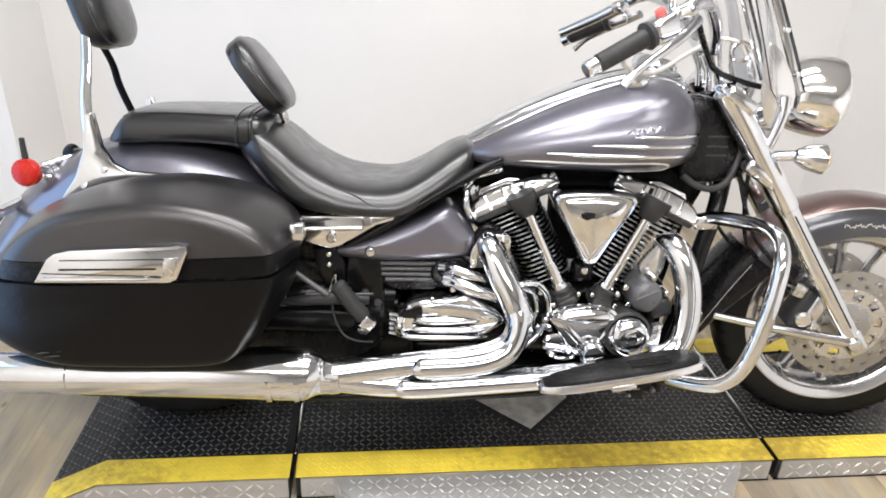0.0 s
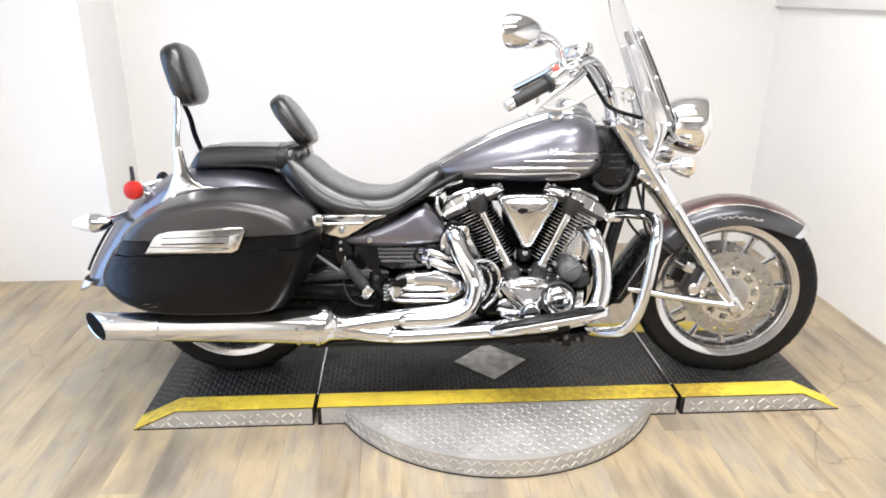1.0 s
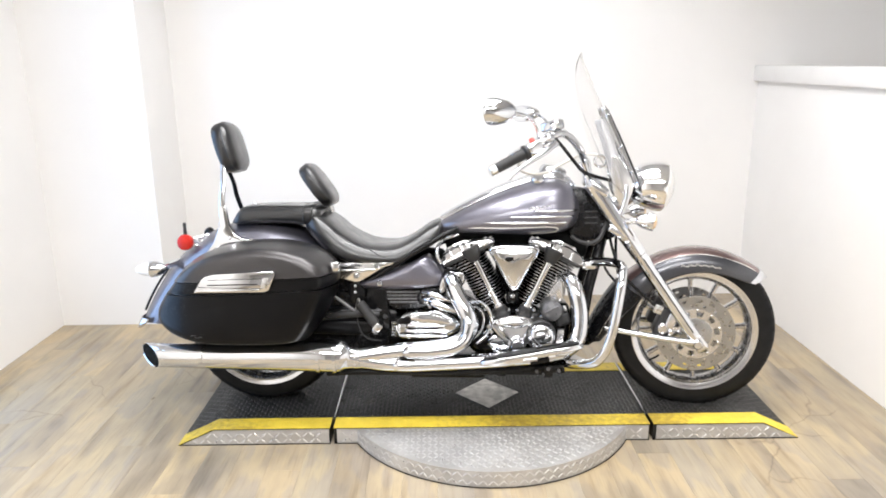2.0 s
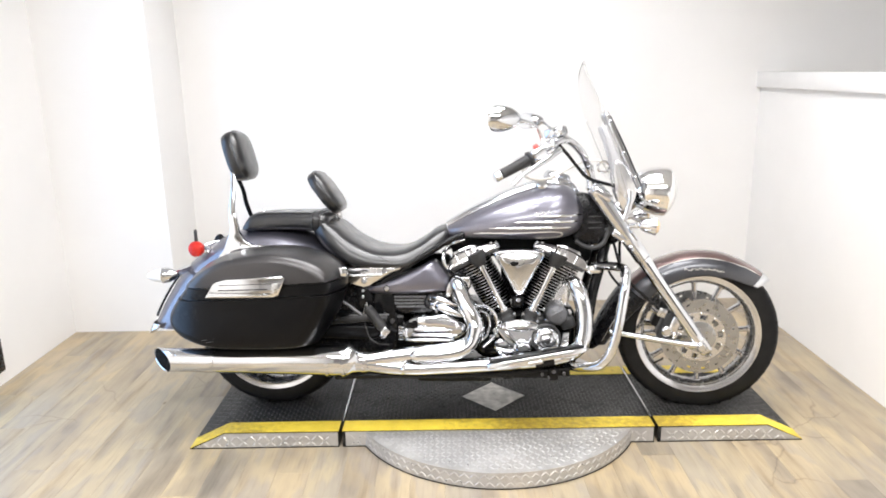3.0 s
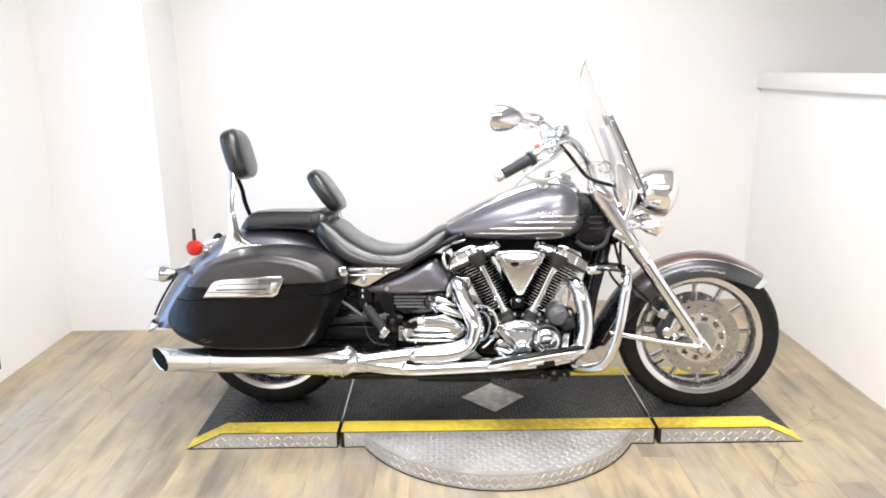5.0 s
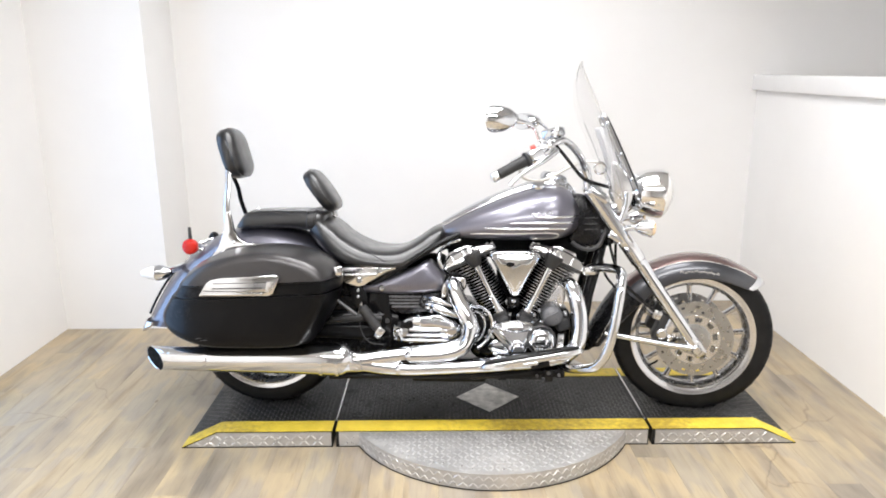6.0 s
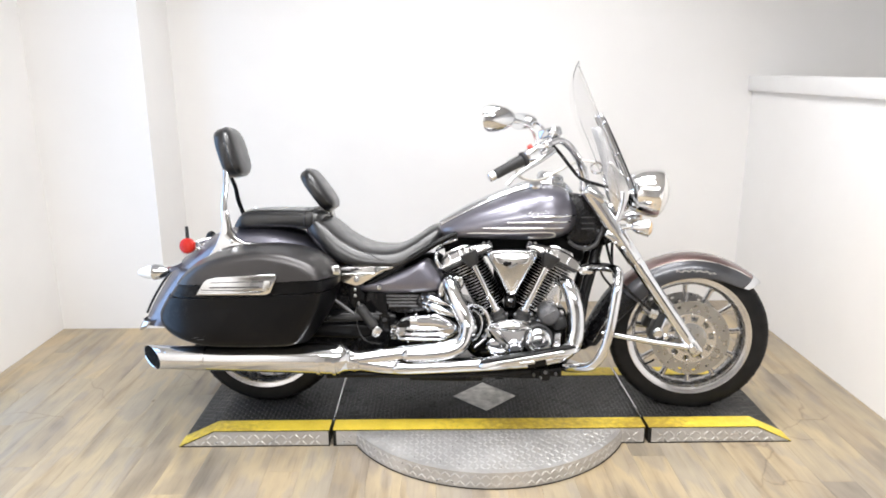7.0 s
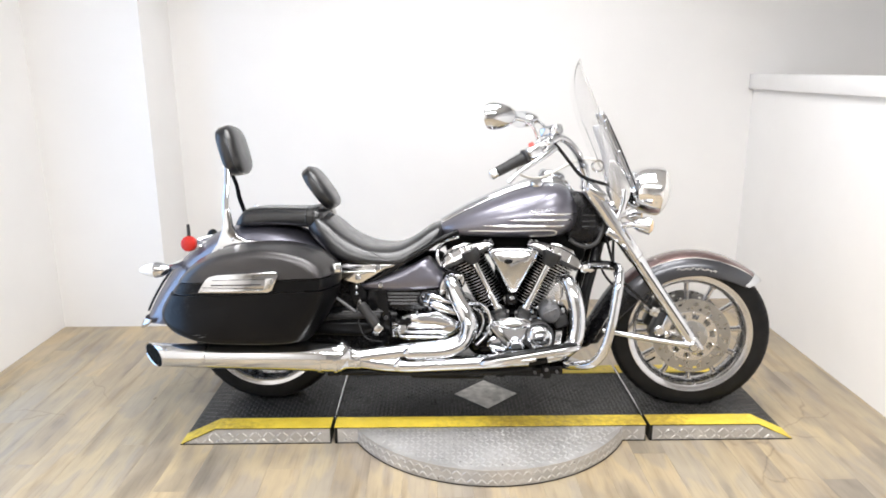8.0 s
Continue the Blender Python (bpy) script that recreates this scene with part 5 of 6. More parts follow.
# engine
engine = plain("engine", joined(block((0.33, 0.26, 0.20), pose(0.085, 0, 0.305), 0.05, 4), block((0.30, 0.25, 0.20), pose(-0.20, 0, 0.33), 0.04, 4), block((0.14, 0.2, 0.16), pose(0.25, 0, 0.33), 0.03, 3)), POWDER, None, "black crankcase of an air-cooled v-twin")
for s, centre_x in ((-1, -0.031), (1, 0.206)):
    ax = Vector((s * 0.43, 0, 0.903)).normalized()
    out_dir = Vector((ax.z * s, 0, -ax.x * s))
    centre_c = Vector((centre_x, -0.02, 0.497))
    local = lambda u, y, w: centre_c + out_dir * u + Vector((0, y, 0)) + ax * w
    cyl = plain("cylinder", rod(local(-0.006, 0, -0.15), local(-0.006, 0, 0.10), 0.050, 28), POWDER, engine, "black finned cylinder")
    for k in range(17):
        w = -0.092 + k * 0.0119
        u0, u1, deep = (-0.064, 0.096, 0.106) if w > 0.052 else (-0.070 + 0.02 * (w + 0.09), 0.052 + 0.04 * (w + 0.09), 0.103)
        mid, half = (u0 + u1) / 2, (u1 - u0) / 2
        power = 0.42 if w > 0.052 else 0.62
        rim = [(mid + half * math.copysign(abs(math.cos(t)) ** power, math.cos(t)), deep * math.copysign(abs(math.sin(t)) ** 0.72, math.sin(t))) for t in (2 * math.pi * j / 28 for j in range(28))]
        ring = lambda f, z: [local(mid + (u - mid) * f, y * f, w + z) for u, y in rim]
        fin = plain("cooling_fin", loft([ring(0.985, -0.0017), ring(1.0, -0.0009), ring(1.0, 0.0009), ring(0.985, 0.0017)]), POWDER, cyl)
        plain("fin_edge", tube([local(u, y, w) for u, y in rim[14:] + rim[:1]], 0.0018, 6, 1), FINEDGE, fin, "machined bright fin edge")
    top = local(0, 0.02, 0.135)
    place = lambda u, w: ((top + out_dir * u + ax * w).x, (top + out_dir * u + ax * w).z)

    def leaned(bm):
        """Tips the outer faces of a cover inwards towards its top."""
        for v in bm.verts:
            w = (v.co - top).dot(ax)
            v.co.y += -math.copysign(max(0.0, w + 0.016) * 0.42, v.co.y)
        return bm

    wedge = smooth_outline([(-0.108, -0.016), (0.0, -0.016), (0.100, -0.016), (0.110, -0.006), (0.104, 0.010), (0.086, 0.022), (0.045, 0.030), (-0.01, 0.027), (-0.058, 0.019), (-0.100, 0.006), (-0.112, -0.006)], 2)
    rocker = plain("rocker_cover", leaned(prism([place(u, w) for u, w in wedge], -0.132, 0.085, 0.008, 3)), SATINCHROME, engine, "faceted chrome rocker cover")
    for u0, u1, w0, w1 in ((-0.052, -0.040, -0.008, 0.020), (-0.022, -0.006, -0.010, 0.026), (0.004, 0.016, -0.010, 0.028), (0.052, 0.058, -0.010, 0.027)):
        plain("ridge", leaned(prism([place(u, w) for u, w in ((u0, w0), (u1, w0), (u1 + 0.003, w1), (u0 + 0.003, w1))], -0.120, -0.1375, 0.004, 2)), SATINCHROME, rocker)
    plain("recess", leaned(prism([place(u, w) for u, w in ((-0.036, -0.004), (-0.027, -0.004), (-0.025, 0.016), (-0.034, 0.015))], -0.125, -0.1338, 0.001)), POWDER, rocker)
    plain("top_cap", prism([place(u, w) for u, w in ((-0.05, 0.018), (0.075, 0.024), (0.060, 0.040), (-0.01, 0.038))], -0.095, 0.06, 0.006), CHROME, rocker)
    plain("base", prism([place(u, w) for u, w in ((-0.104, -0.028), (0.098, -0.028), (0.104, -0.0165), (-0.110, -0.0165))], -0.131, 0.085, 0.004), ENGINEGREY, rocker, "grey-black rocker base")
    for q, h in ((-0.108, 0.002), (-0.090, 0.008)):
        spot = top + out_dir * q + Vector((0, -0.110, 0))
        plain("bolt_boss", rod(spot - ax * 0.020, spot + ax * h, 0.010, 14), CHROME, rocker)
        plain("bolt", rod(spot + ax * h, spot + ax * (h + 0.007), 0.007, 6), STEEL, rocker)
# near-black blocks added for the deep shade behind the engine parts
plain("intake", joined(block((0.12, 0.10, 0.20), pose(0.090, 0.02, 0.53), 0.03, 3), block((0.52, 0.12, 0.10), pose(0.09, 0.0, 0.655), 0.03, 3), block((0.16, 0.16, 0.22), pose(-0.25, 0.0, 0.50), 0.03, 3), block((0.12, 0.14, 0.12), pose(0.33, 0.02, 0.64), 0.03, 3)), JOINT, engine, "near-black blocks standing in for the shade between the cylinders under the tank")
plain("throttle_body", rod((0.03, -0.03, 0.60), (0.16, -0.03, 0.60), 0.035, 20), ENGINEGREY, engine, "grey-black throttle body")
plain("plug_lead", tube([(-0.16, -0.06, 0.650), (-0.19, -0.13, 0.642), (-0.197, -0.155, 0.612), (-0.185, -0.15, 0.575), (-0.160, -0.12, 0.548)], 0.0075, 10, 6), CHROME, engine, "bright sheathed pipe round the rear rocker cover")
plain("plug_lead", tube([(-0.185, -0.10, 0.655), (-0.145, -0.12, 0.672), (-0.115, -0.12, 0.682)], 0.006, 10, 6), CHROME, engine, "bright sheathed pipe round the rear rocker cover")
# pushrods
for a, b in (((-0.054, -0.150, 0.592), (0.038, -0.150, 0.405)), ((0.231, -0.150, 0.586), (0.147, -0.150, 0.405))):
    d = (Vector(b) - Vector(a)).normalized()
    a, b = Vector(a), Vector(b)
    rodp = plain("pushrod_tube", rod(a, b, 0.0140, 20), CHROME, engine, "chrome pushrod tube")
    plain("sleeve", rod(b - d * 0.075, b - d * 0.006, 0.0160, 20), CHROME, rodp)
    plain("collar", lathe([(0.014, -0.012), (0.020, -0.010), (0.021, 0.0), (0.020, 0.006), (0.014, 0.008)], axis(b - d * 0.004, d), 24, True), CHROME, rodp)
    plain("upper_boss", loft([[a + d * q + (Vector((0, 1, 0)) * math.sin(t) * 0.9 + Vector((-d.z, 0, d.x)) * math.cos(t)) * r for t in (2 * math.pi * j / 24 for j in range(24))] for q, r in ((-0.045, 0.036), (-0.030, 0.036), (-0.016, 0.030), (0.004, 0.024), (0.010, 0.018))]), ENGINEGREY, rodp, "grey-black upper boss")
    plain("tappet_block", joined(lathe([(0.0, -0.002), (0.022, -0.002), (0.027, 0.002), (0.027, 0.014), (0.031, 0.018), (0.031, 0.050), (0.0, 0.050)], axis(b, d), 28), block((0.075, 0.05, 0.020), Matrix.Translation(b + d * 0.030) @ d.to_track_quat("Z", "Y").to_matrix().to_4x4(), 0.008, 3)), ENGINEGREY, rodp, "grey-black tappet block")
    side = Vector((-d.z, 0, d.x))
    for q in (-0.032, 0.032):
        plain("bolt", rod(b + d * 0.022 + side * q + Vector((0, -0.018, 0)), b + d * 0.022 + side * q + Vector((0, -0.034, 0)), 0.0055, 8), CHROME, rodp)


def tucked(bm, top, slope=0.10):
    """Leans a cover's face in towards its foot."""
    for v in bm.verts:
        v.co.y += slope * max(0.0, top - v.co.z)
    return bm


# air filter cover
air_out = smooth_outline([(0.000, 0.636), (0.012, 0.644), (0.05, 0.649), (0.095, 0.650), (0.14, 0.649), (0.178, 0.644), (0.190, 0.636), (0.190, 0.620), (0.150, 0.55), (0.114, 0.482), (0.104, 0.470), (0.086, 0.470), (0.076, 0.482), (0.040, 0.55), (0.000, 0.620)], 3)
air = plain("air_filter_cover", tucked(pillow(air_out, [(-0.10, 0.95), (-0.165, 1.0), (-0.186, 0.985), (-0.196, 0.945), (-0.199, 0.90), (-0.196, 0.86), (-0.190, 0.83), (-0.191, 0.50), (-0.192, 0.2)]), 0.65, 0.06), CHROME, engine, "triangular chrome air filter cover")
ridge = pillow(smooth_outline([(0.024, 0.630), (0.06, 0.636), (0.095, 0.638), (0.13, 0.636), (0.166, 0.630), (0.158, 0.604), (0.135, 0.590), (0.115, 0.596), (0.095, 0.588), (0.075, 0.596), (0.055, 0.590), (0.032, 0.604)], 3), [(-0.180, 1.0), (-0.194, 0.99), (-0.200, 0.95), (-0.202, 0.85), (-0.2025, 0.5)])
for v in ridge.verts:
    v.co.y += 0.26 * (v.co.z - 0.600)
plain("ridge", ridge, CHROME, air)
for x0, z0, x1, z1 in ((0.058, 0.535, 0.088, 0.488), (0.132, 0.535, 0.102, 0.488), (0.072, 0.530, 0.092, 0.496), (0.118, 0.530, 0.098, 0.496)):
    plain("crease", rod((x0, -0.1835, z0), (x1, -0.1800, z1), 0.0022, 8), CHROME, air)
plain("badge", prism([(0.058, 0.600), (0.070, 0.606), (0.092, 0.603), (0.090, 0.592), (0.074, 0.586), (0.062, 0.590)], -0.196, -0.2065, 0.002), PLASTIC, air, "small dark badge")
plain("support", block((0.05, 0.05, 0.05), pose(0.093, -0.12, 0.44), 0.014, 3), POWDER, engine)
plain("bolt", rod((0.093, -0.140, 0.448), (0.093, -0.155, 0.448), 0.009, 10), CHROME, engine)
# chrome covers low on the right side
cam_out = smooth_outline([(0.008, 0.346), (0.024, 0.364), (0.05, 0.376), (0.10, 0.383), (0.15, 0.376), (0.170, 0.362), (0.177, 0.342), (0.158, 0.300), (0.138, 0.264), (0.118, 0.246), (0.092, 0.246), (0.068, 0.262), (0.040, 0.300), (0.016, 0.330)], 4)
camc = plain("cam_cover", tucked(pillow(cam_out, [(-0.11, 1.0), (-0.182, 1.0), (-0.194, 0.985), (-0.199, 0.95), (-0.2005, 0.85), (-0.2005, 0.3)]), 0.38, -0.10), CHROME, engine, "chrome cam chest cover")
plain("brow", pillow(smooth_outline([(0.014, 0.347), (0.030, 0.361), (0.06, 0.371), (0.10, 0.377), (0.142, 0.371), (0.164, 0.359), (0.170, 0.346), (0.14, 0.338), (0.10, 0.334), (0.058, 0.337)], 4), [(-0.19, 1.0), (-0.200, 0.96), (-0.208, 0.86), (-0.214, 0.70), (-0.218, 0.42), (-0.219, 0.2)]), CHROME, camc, "domed chrome brow of the cover")
for q in ((0.026, 0.348, 0.082, 0.290), (0.166, 0.345, 0.134, 0.290)):
    plain("arm", tube([(q[0], -0.196, q[1]), ((q[0] + q[2]) / 2, -0.203, (q[1] + q[3]) / 2), (q[2], -0.206, q[3])], [0.009, 0.011, 0.010], 12, 5, 0.6), CHROME, camc)
for q in (-1, 1):
    plain("seam", tube([(0.104 + q * 0.052, -0.2065, 0.327), (0.104 + q * 0.036, -0.2095, 0.305), (0.104 + q * 0.024, -0.2115, 0.290)], 0.0022, 8, 4), POWDER, camc)
oil = plain("oil_filter", lathe([(0.0, 0.036), (0.022, 0.0345), (0.028, 0.028), (0.031, 0.018), (0.031, 0.004), (0.034, 0.0), (0.034, -0.03)], axis((0.107, -0.213, 0.272), (0.03, -1, 0.0)), 32), CHROME, engine, "round chrome oil filter cap")
plain("notch", rod((0.122, -0.246, 0.258), (0.123, -0.2495, 0.257), 0.009, 12), POWDER, oil)
boss = plain("side_boss", pillow(smooth_outline([(0.000, 0.292), (0.024, 0.304), (0.052, 0.298), (0.074, 0.268), (0.086, 0.244), (0.070, 0.234), (0.045, 0.230), (0.018, 0.242), (-0.002, 0.266)], 3), [(-0.11, 1.0), (-0.178, 1.0), (-0.190, 0.95), (-0.194, 0.82), (-0.188, 0.74), (-0.190, 0.4)]), CHROME, engine, "chrome lower cover")
for q in ((0.008, 0.284), (0.060, 0.262), (0.022, 0.250), (0.010, 0.318), (0.0, 0.338)):
    plain("bolt", rod((q[0], -0.17, q[1]), (q[0], -0.199, q[1]), 0.008, 8), CHROME, boss)
gen = plain("generator_cover", lathe([(0.0, 0.018), (0.012, 0.018), (0.014, 0.014), (0.026, 0.013), (0.028, 0.016), (0.034, 0.015), (0.042, 0.010), (0.047, 0.0), (0.049, -0.012), (0.049, -0.09)], axis((0.197, -0.222, 0.308), (0.05, -1, 0.06)), 40), CHROME, engine, "round chrome generator cover")
plain("rim", lathe([(0.050, -0.012), (0.057, -0.016), (0.058, -0.09), (0.050, -0.09)], axis((0.197, -0.222, 0.310), (0.05, -1, 0.06)), 40, True), ENGINEGREY, gen, "grey-black housing ring")
for x0, z0, x1, z1 in ((0.180, 0.318, 0.205, 0.322), (0.205, 0.300, 0.222, 0.312)):
    plain("bar", rod((x0, -0.234, z0), (x1, -0.236, z1), 0.0045, 8), CHROME, gen)
reg = plain("regulator", lathe([(0.0, 0.020), (0.026, 0.018), (0.036, 0.010), (0.040, -0.005), (0.040, -0.09)], axis((0.240, -0.175, 0.395), (0.05, -1, 0)), 32), GREYCAST, engine, "grey round cover")
plain("rib", rod((0.212, -0.192, 0.392), (0.262, -0.195, 0.418), 0.004, 8), GREYCAST, reg)
plain("rib", rod((0.208, -0.185, 0.408), (0.246, -0.188, 0.428), 0.003, 8), GREYCAST, reg)
plain("side_block", block((0.055, 0.10, 0.05), pose(0.282, -0.12, 0.362, 0, -18, 0), 0.012, 3), ENGINEGREY, engine, "grey-black block beside the round cover")
plain("bracket", prism([(0.262, 0.325), (0.284, 0.328), (0.280, 0.268), (0.252, 0.262)], -0.165, -0.190, 0.003), SHEET, engine, "pale metal bracket")
plain("horn_bracket", prism(smooth_outline([(0.232, 0.455), (0.262, 0.500), (0.285, 0.515), (0.295, 0.470), (0.280, 0.425), (0.250, 0.425)], 3), -0.108, -0.128, 0.004), SHEET, engine, "pale cast horn bracket")
for q in ((0.172, 0.398), (0.19, 0.415), (0.20, 0.372), (0.255, 0.44), (0.290, 0.402), (-0.012, 0.40), (-0.012, 0.31), (0.176, 0.262)):
    plain("bolt", rod((q[0], -0.13, q[1]), (q[0], -0.176, q[1]), 0.007, 8), CHROME, engine)
# gearbox and clutch side covers
gear_out = smooth_outline([(-0.354, 0.344), (-0.338, 0.374), (-0.305, 0.392), (-0.262, 0.397), (-0.222, 0.399), (-0.196, 0.405), (-0.165, 0.394), (-0.120, 0.368), (-0.100, 0.346), (-0.115, 0.325), (-0.155, 0.304), (-0.25, 0.294), (-0.340, 0.297), (-0.358, 0.318)], 3)
gear = plain("gearbox_cover", pillow(gear_out, [(-0.11, 1.0), (-0.206, 1.0), (-0.214, 0.985), (-0.221, 0.93), (-0.224, 0.86), (-0.221, 0.83), (-0.222, 0.5)]), CHROME, engine, "chrome gearbox cover")
plain("upper_plate", pillow(smooth_outline([(-0.290, 0.386), (-0.225, 0.390), (-0.165, 0.380), (-0.118, 0.358), (-0.150, 0.352), (-0.23, 0.358), (-0.285, 0.362)], 3), [(-0.215, 1.0), (-0.228, 0.97), (-0.232, 0.85), (-0.233, 0.5)]), CHROME, gear, "raised chrome plate")
for x0, x1, z, r in ((-0.312, -0.150, 0.347, 0.009), (-0.318, -0.135, 0.325, 0.008), (-0.340, -0.140, 0.306, 0.007)):
    plain("rib", tube([(x0, -0.212, z - 0.004), (x0 + 0.010, -0.226, z), (x0 + 0.04, -0.232, z + 0.001), ((x0 + x1) / 2, -0.233, z + 0.002), (x1 - 0.03, -0.226, z), (x1, -0.212, z - 0.004)], [r * 0.4, r * 0.9, r, r, r * 0.7, r * 0.3], 12, 5), CHROME, gear)
for x0, x1, z in ((-0.315, -0.150, 0.3365), (-0.335, -0.145, 0.3155)):
    plain("groove", tube([(x0, -0.222, z), (x0 + 0.03, -0.2295, z), ((x0 + x1) / 2, -0.2300, z + 0.001), (x1, -0.218, z - 0.002)], [0.001, 0.0028, 0.0028, 0.001], 8, 5), JOINT, gear)
plain("window", prism(smooth_outline([(-0.342, 0.354), (-0.330, 0.370), (-0.308, 0.379), (-0.292, 0.378), (-0.294, 0.352), (-0.318, 0.350)], 3), -0.215, -0.2255, 0.002), POWDER, gear, "dark recess")
plain("recess", prism([(-0.268, 0.368), (-0.246, 0.370), (-0.245, 0.380), (-0.266, 0.379)], -0.222, -0.2325, 0.002), ENGINEGREY, gear)
for z in (0.352, 0.340, 0.328, 0.316, 0.304):
    plain("stud", rod((-0.366, -0.200, z), (-0.330, -0.218, z), 0.0062, 10), CHROME, gear)
for q in ((-0.300, 0.301), (-0.240, 0.300), (-0.175, 0.304), (-0.345, 0.330), (-0.270, 0.398)):
    plain("bolt", rod((q[0], -0.20, q[1]), (q[0], -0.229, q[1]), 0.006, 8), CHROME, gear)
for line, r in (([(-0.240, -0.165, 0.456), (-0.220, -0.19, 0.460), (-0.185, -0.20, 0.450), (-0.145, -0.19, 0.434)], 0.012), ([(-0.228, -0.18, 0.430), (-0.205, -0.20, 0.427), (-0.165, -0.21, 0.414), (-0.120, -0.205, 0.398)], 0.015)):
    plain("coolant_pipe", tube(line, [r, r * 1.1, r, r * 0.8], 14, 6), CHROME, engine, "short chrome pipe")
    plain("coupling", rod(Vector(line[0]) - Vector((0.012, -0.006, -0.001)), Vector(line[0]) + Vector((0.010, -0.008, 0.002)), r * 1.3, 16), SATIN, engine)
plain("hose", tube([(-0.255, -0.155, 0.465), (-0.262, -0.17, 0.440), (-0.245, -0.18, 0.425)], 0.012, 12, 5), PLASTIC, engine, "black rubber elbow")
for q in ((-0.222, 0.412), (-0.178, 0.472), (-0.135, 0.456), (-0.165, 0.402)):
    plain("bolt", rod((q[0], -0.15, q[1]), (q[0], -0.200, q[1]), 0.007, 8), CHROME, engine)
# chassis
frame_part = plain("chassis", joined(
    tube([(0.44, -0.05, 0.66), (0.415, -0.085, 0.58), (0.385, -0.095, 0.47), (0.36, -0.10, 0.34), (0.30, -0.11, 0.205), (0.20, -0.115, 0.165), (-0.20, -0.12, 0.160), (-0.44, -0.12, 0.175)], 0.021, 14, 6),
    tube([(0.44, 0.05, 0.66), (0.415, 0.085, 0.58), (0.385, 0.095, 0.47), (0.36, 0.10, 0.34), (0.30, 0.11, 0.205), (0.20, 0.115, 0.165), (-0.20, 0.12, 0.160), (-0.44, 0.12, 0.175)], 0.021, 14, 6),
    tube([(0.40, 0, 0.76), (0.20, 0, 0.72), (-0.05, 0, 0.68), (-0.18, 0, 0.67)], 0.03, 14, 6),
    block((0.74, 0.25, 0.06), pose(-0.13, 0.01, 0.155), 0.015), block((0.30, 0.22, 0.03), pose(-0.16, 0.02, 0.118), 0.012), block((0.26, 0.26, 0.20), pose(-0.43, 0, 0.27), 0.03, 3)), POWDER, None, "black tubular chassis")
plain("lower_rail", tube([(0.27, -0.19, 0.176), (0.10, -0.20, 0.170), (-0.20, -0.205, 0.166), (-0.47, -0.205, 0.172)], 0.014, 10, 5), POWDER, None, "black lower frame rail")
pair("seat_rail", tube([(-0.12, -0.13, 0.702), (-0.17, -0.15, 0.682), (-0.26, -0.165, 0.630), (-0.36, -0.172, 0.568), (-0.43, -0.172, 0.522), (-0.47, -0.17, 0.50)], 0.0115, 12, 6), POWDER, bike, "black frame rail under the saddle")
plain("swingarm", joined(tube([(-0.36, -0.13, 0.36), (-0.55, -0.155, 0.37), (-0.75, -0.165, 0.345), (-0.92, -0.165, 0.32)], 0.042, 16, 6, 0.6), tube([(-0.36, 0.13, 0.36), (-0.55, 0.155, 0.37), (-0.75, 0.165, 0.345), (-0.92, 0.165, 0.32)], 0.042, 16, 6, 0.6), block((0.20, 0.26, 0.10), pose(-0.46, 0, 0.37), 0.03, 3)), POWDER, None, "black swingarm")
plain("belt_cover", pillow(smooth_outline([(-1.02, 0.30), (-1.0, 0.40), (-0.80, 0.46), (-0.60, 0.47), (-0.47, 0.44), (-0.40, 0.36), (-0.40, 0.24), (-0.60, 0.20), (-0.85, 0.215)], 4), [(-0.11, 0.98), (-0.15, 1.0), (-0.158, 0.97)]), PLASTIC, None, "black inner rear panel")
arm_cover = plain("arm_cover", prism(smooth_outline([(-0.80, 0.300), (-0.64, 0.302), (-0.50, 0.298), (-0.445, 0.31), (-0.44, 0.345), (-0.48, 0.357), (-0.64, 0.356), (-0.80, 0.350)], 3), -0.16, -0.196, 0.012, 3), BAGBLACK, None, "satin black swingarm cover")
plain("upper_rib", tube([(-0.62, -0.185, 0.372), (-0.575, -0.195, 0.378), (-0.535, -0.197, 0.383), (-0.47, -0.196, 0.384), (-0.415, -0.19, 0.382)], [0.005, 0.012, 0.014, 0.014, 0.012], 14, 5, 0.7), ENGINEGREY, arm_cover)
plain("edge_line", rod((-0.560, -0.198, 0.3965), (-0.405, -0.196, 0.3985), 0.0022, 8), GREYCAST, arm_cover, "paler edge of the bracket")
plain("tab", rod((-0.640, -0.19, 0.384), (-0.605, -0.192, 0.386), 0.004, 8), SATIN, arm_cover)
plain("side_stay", rod((-0.612, -0.196, 0.470), (-0.508, -0.204, 0.396), 0.0060), GREYCAST, None, "slim grey metal stay")
hanger = plain("hanger_plate", prism([(-0.545, 0.500), (-0.492, 0.505), (-0.470, 0.470), (-0.470, 0.415), (-0.515, 0.412), (-0.530, 0.445)], -0.150, -0.185, 0.006), POWDER, None, "black hanger plate")
for z in (0.490, 0.466):
    plain("bolt", rod((-0.506, -0.18, z), (-0.506, -0.195, z), 0.006, 8), CHROME, hanger)
plain("brake_wire", tube([(-0.500, -0.20, 0.385), (-0.494, -0.205, 0.345), (-0.475, -0.21, 0.305), (-0.445, -0.212, 0.288), (-0.405, -0.21, 0.284)], 0.0026, 8, 6), GRIP, None, "thin dark brake line")
plain("spring_wire", tube([(-0.505, -0.198, 0.402), (-0.498, -0.20, 0.43), (-0.492, -0.198, 0.445), (-0.490, -0.198, 0.41)], 0.0022, 8, 5), STEEL, None, "thin hooked spring wire")
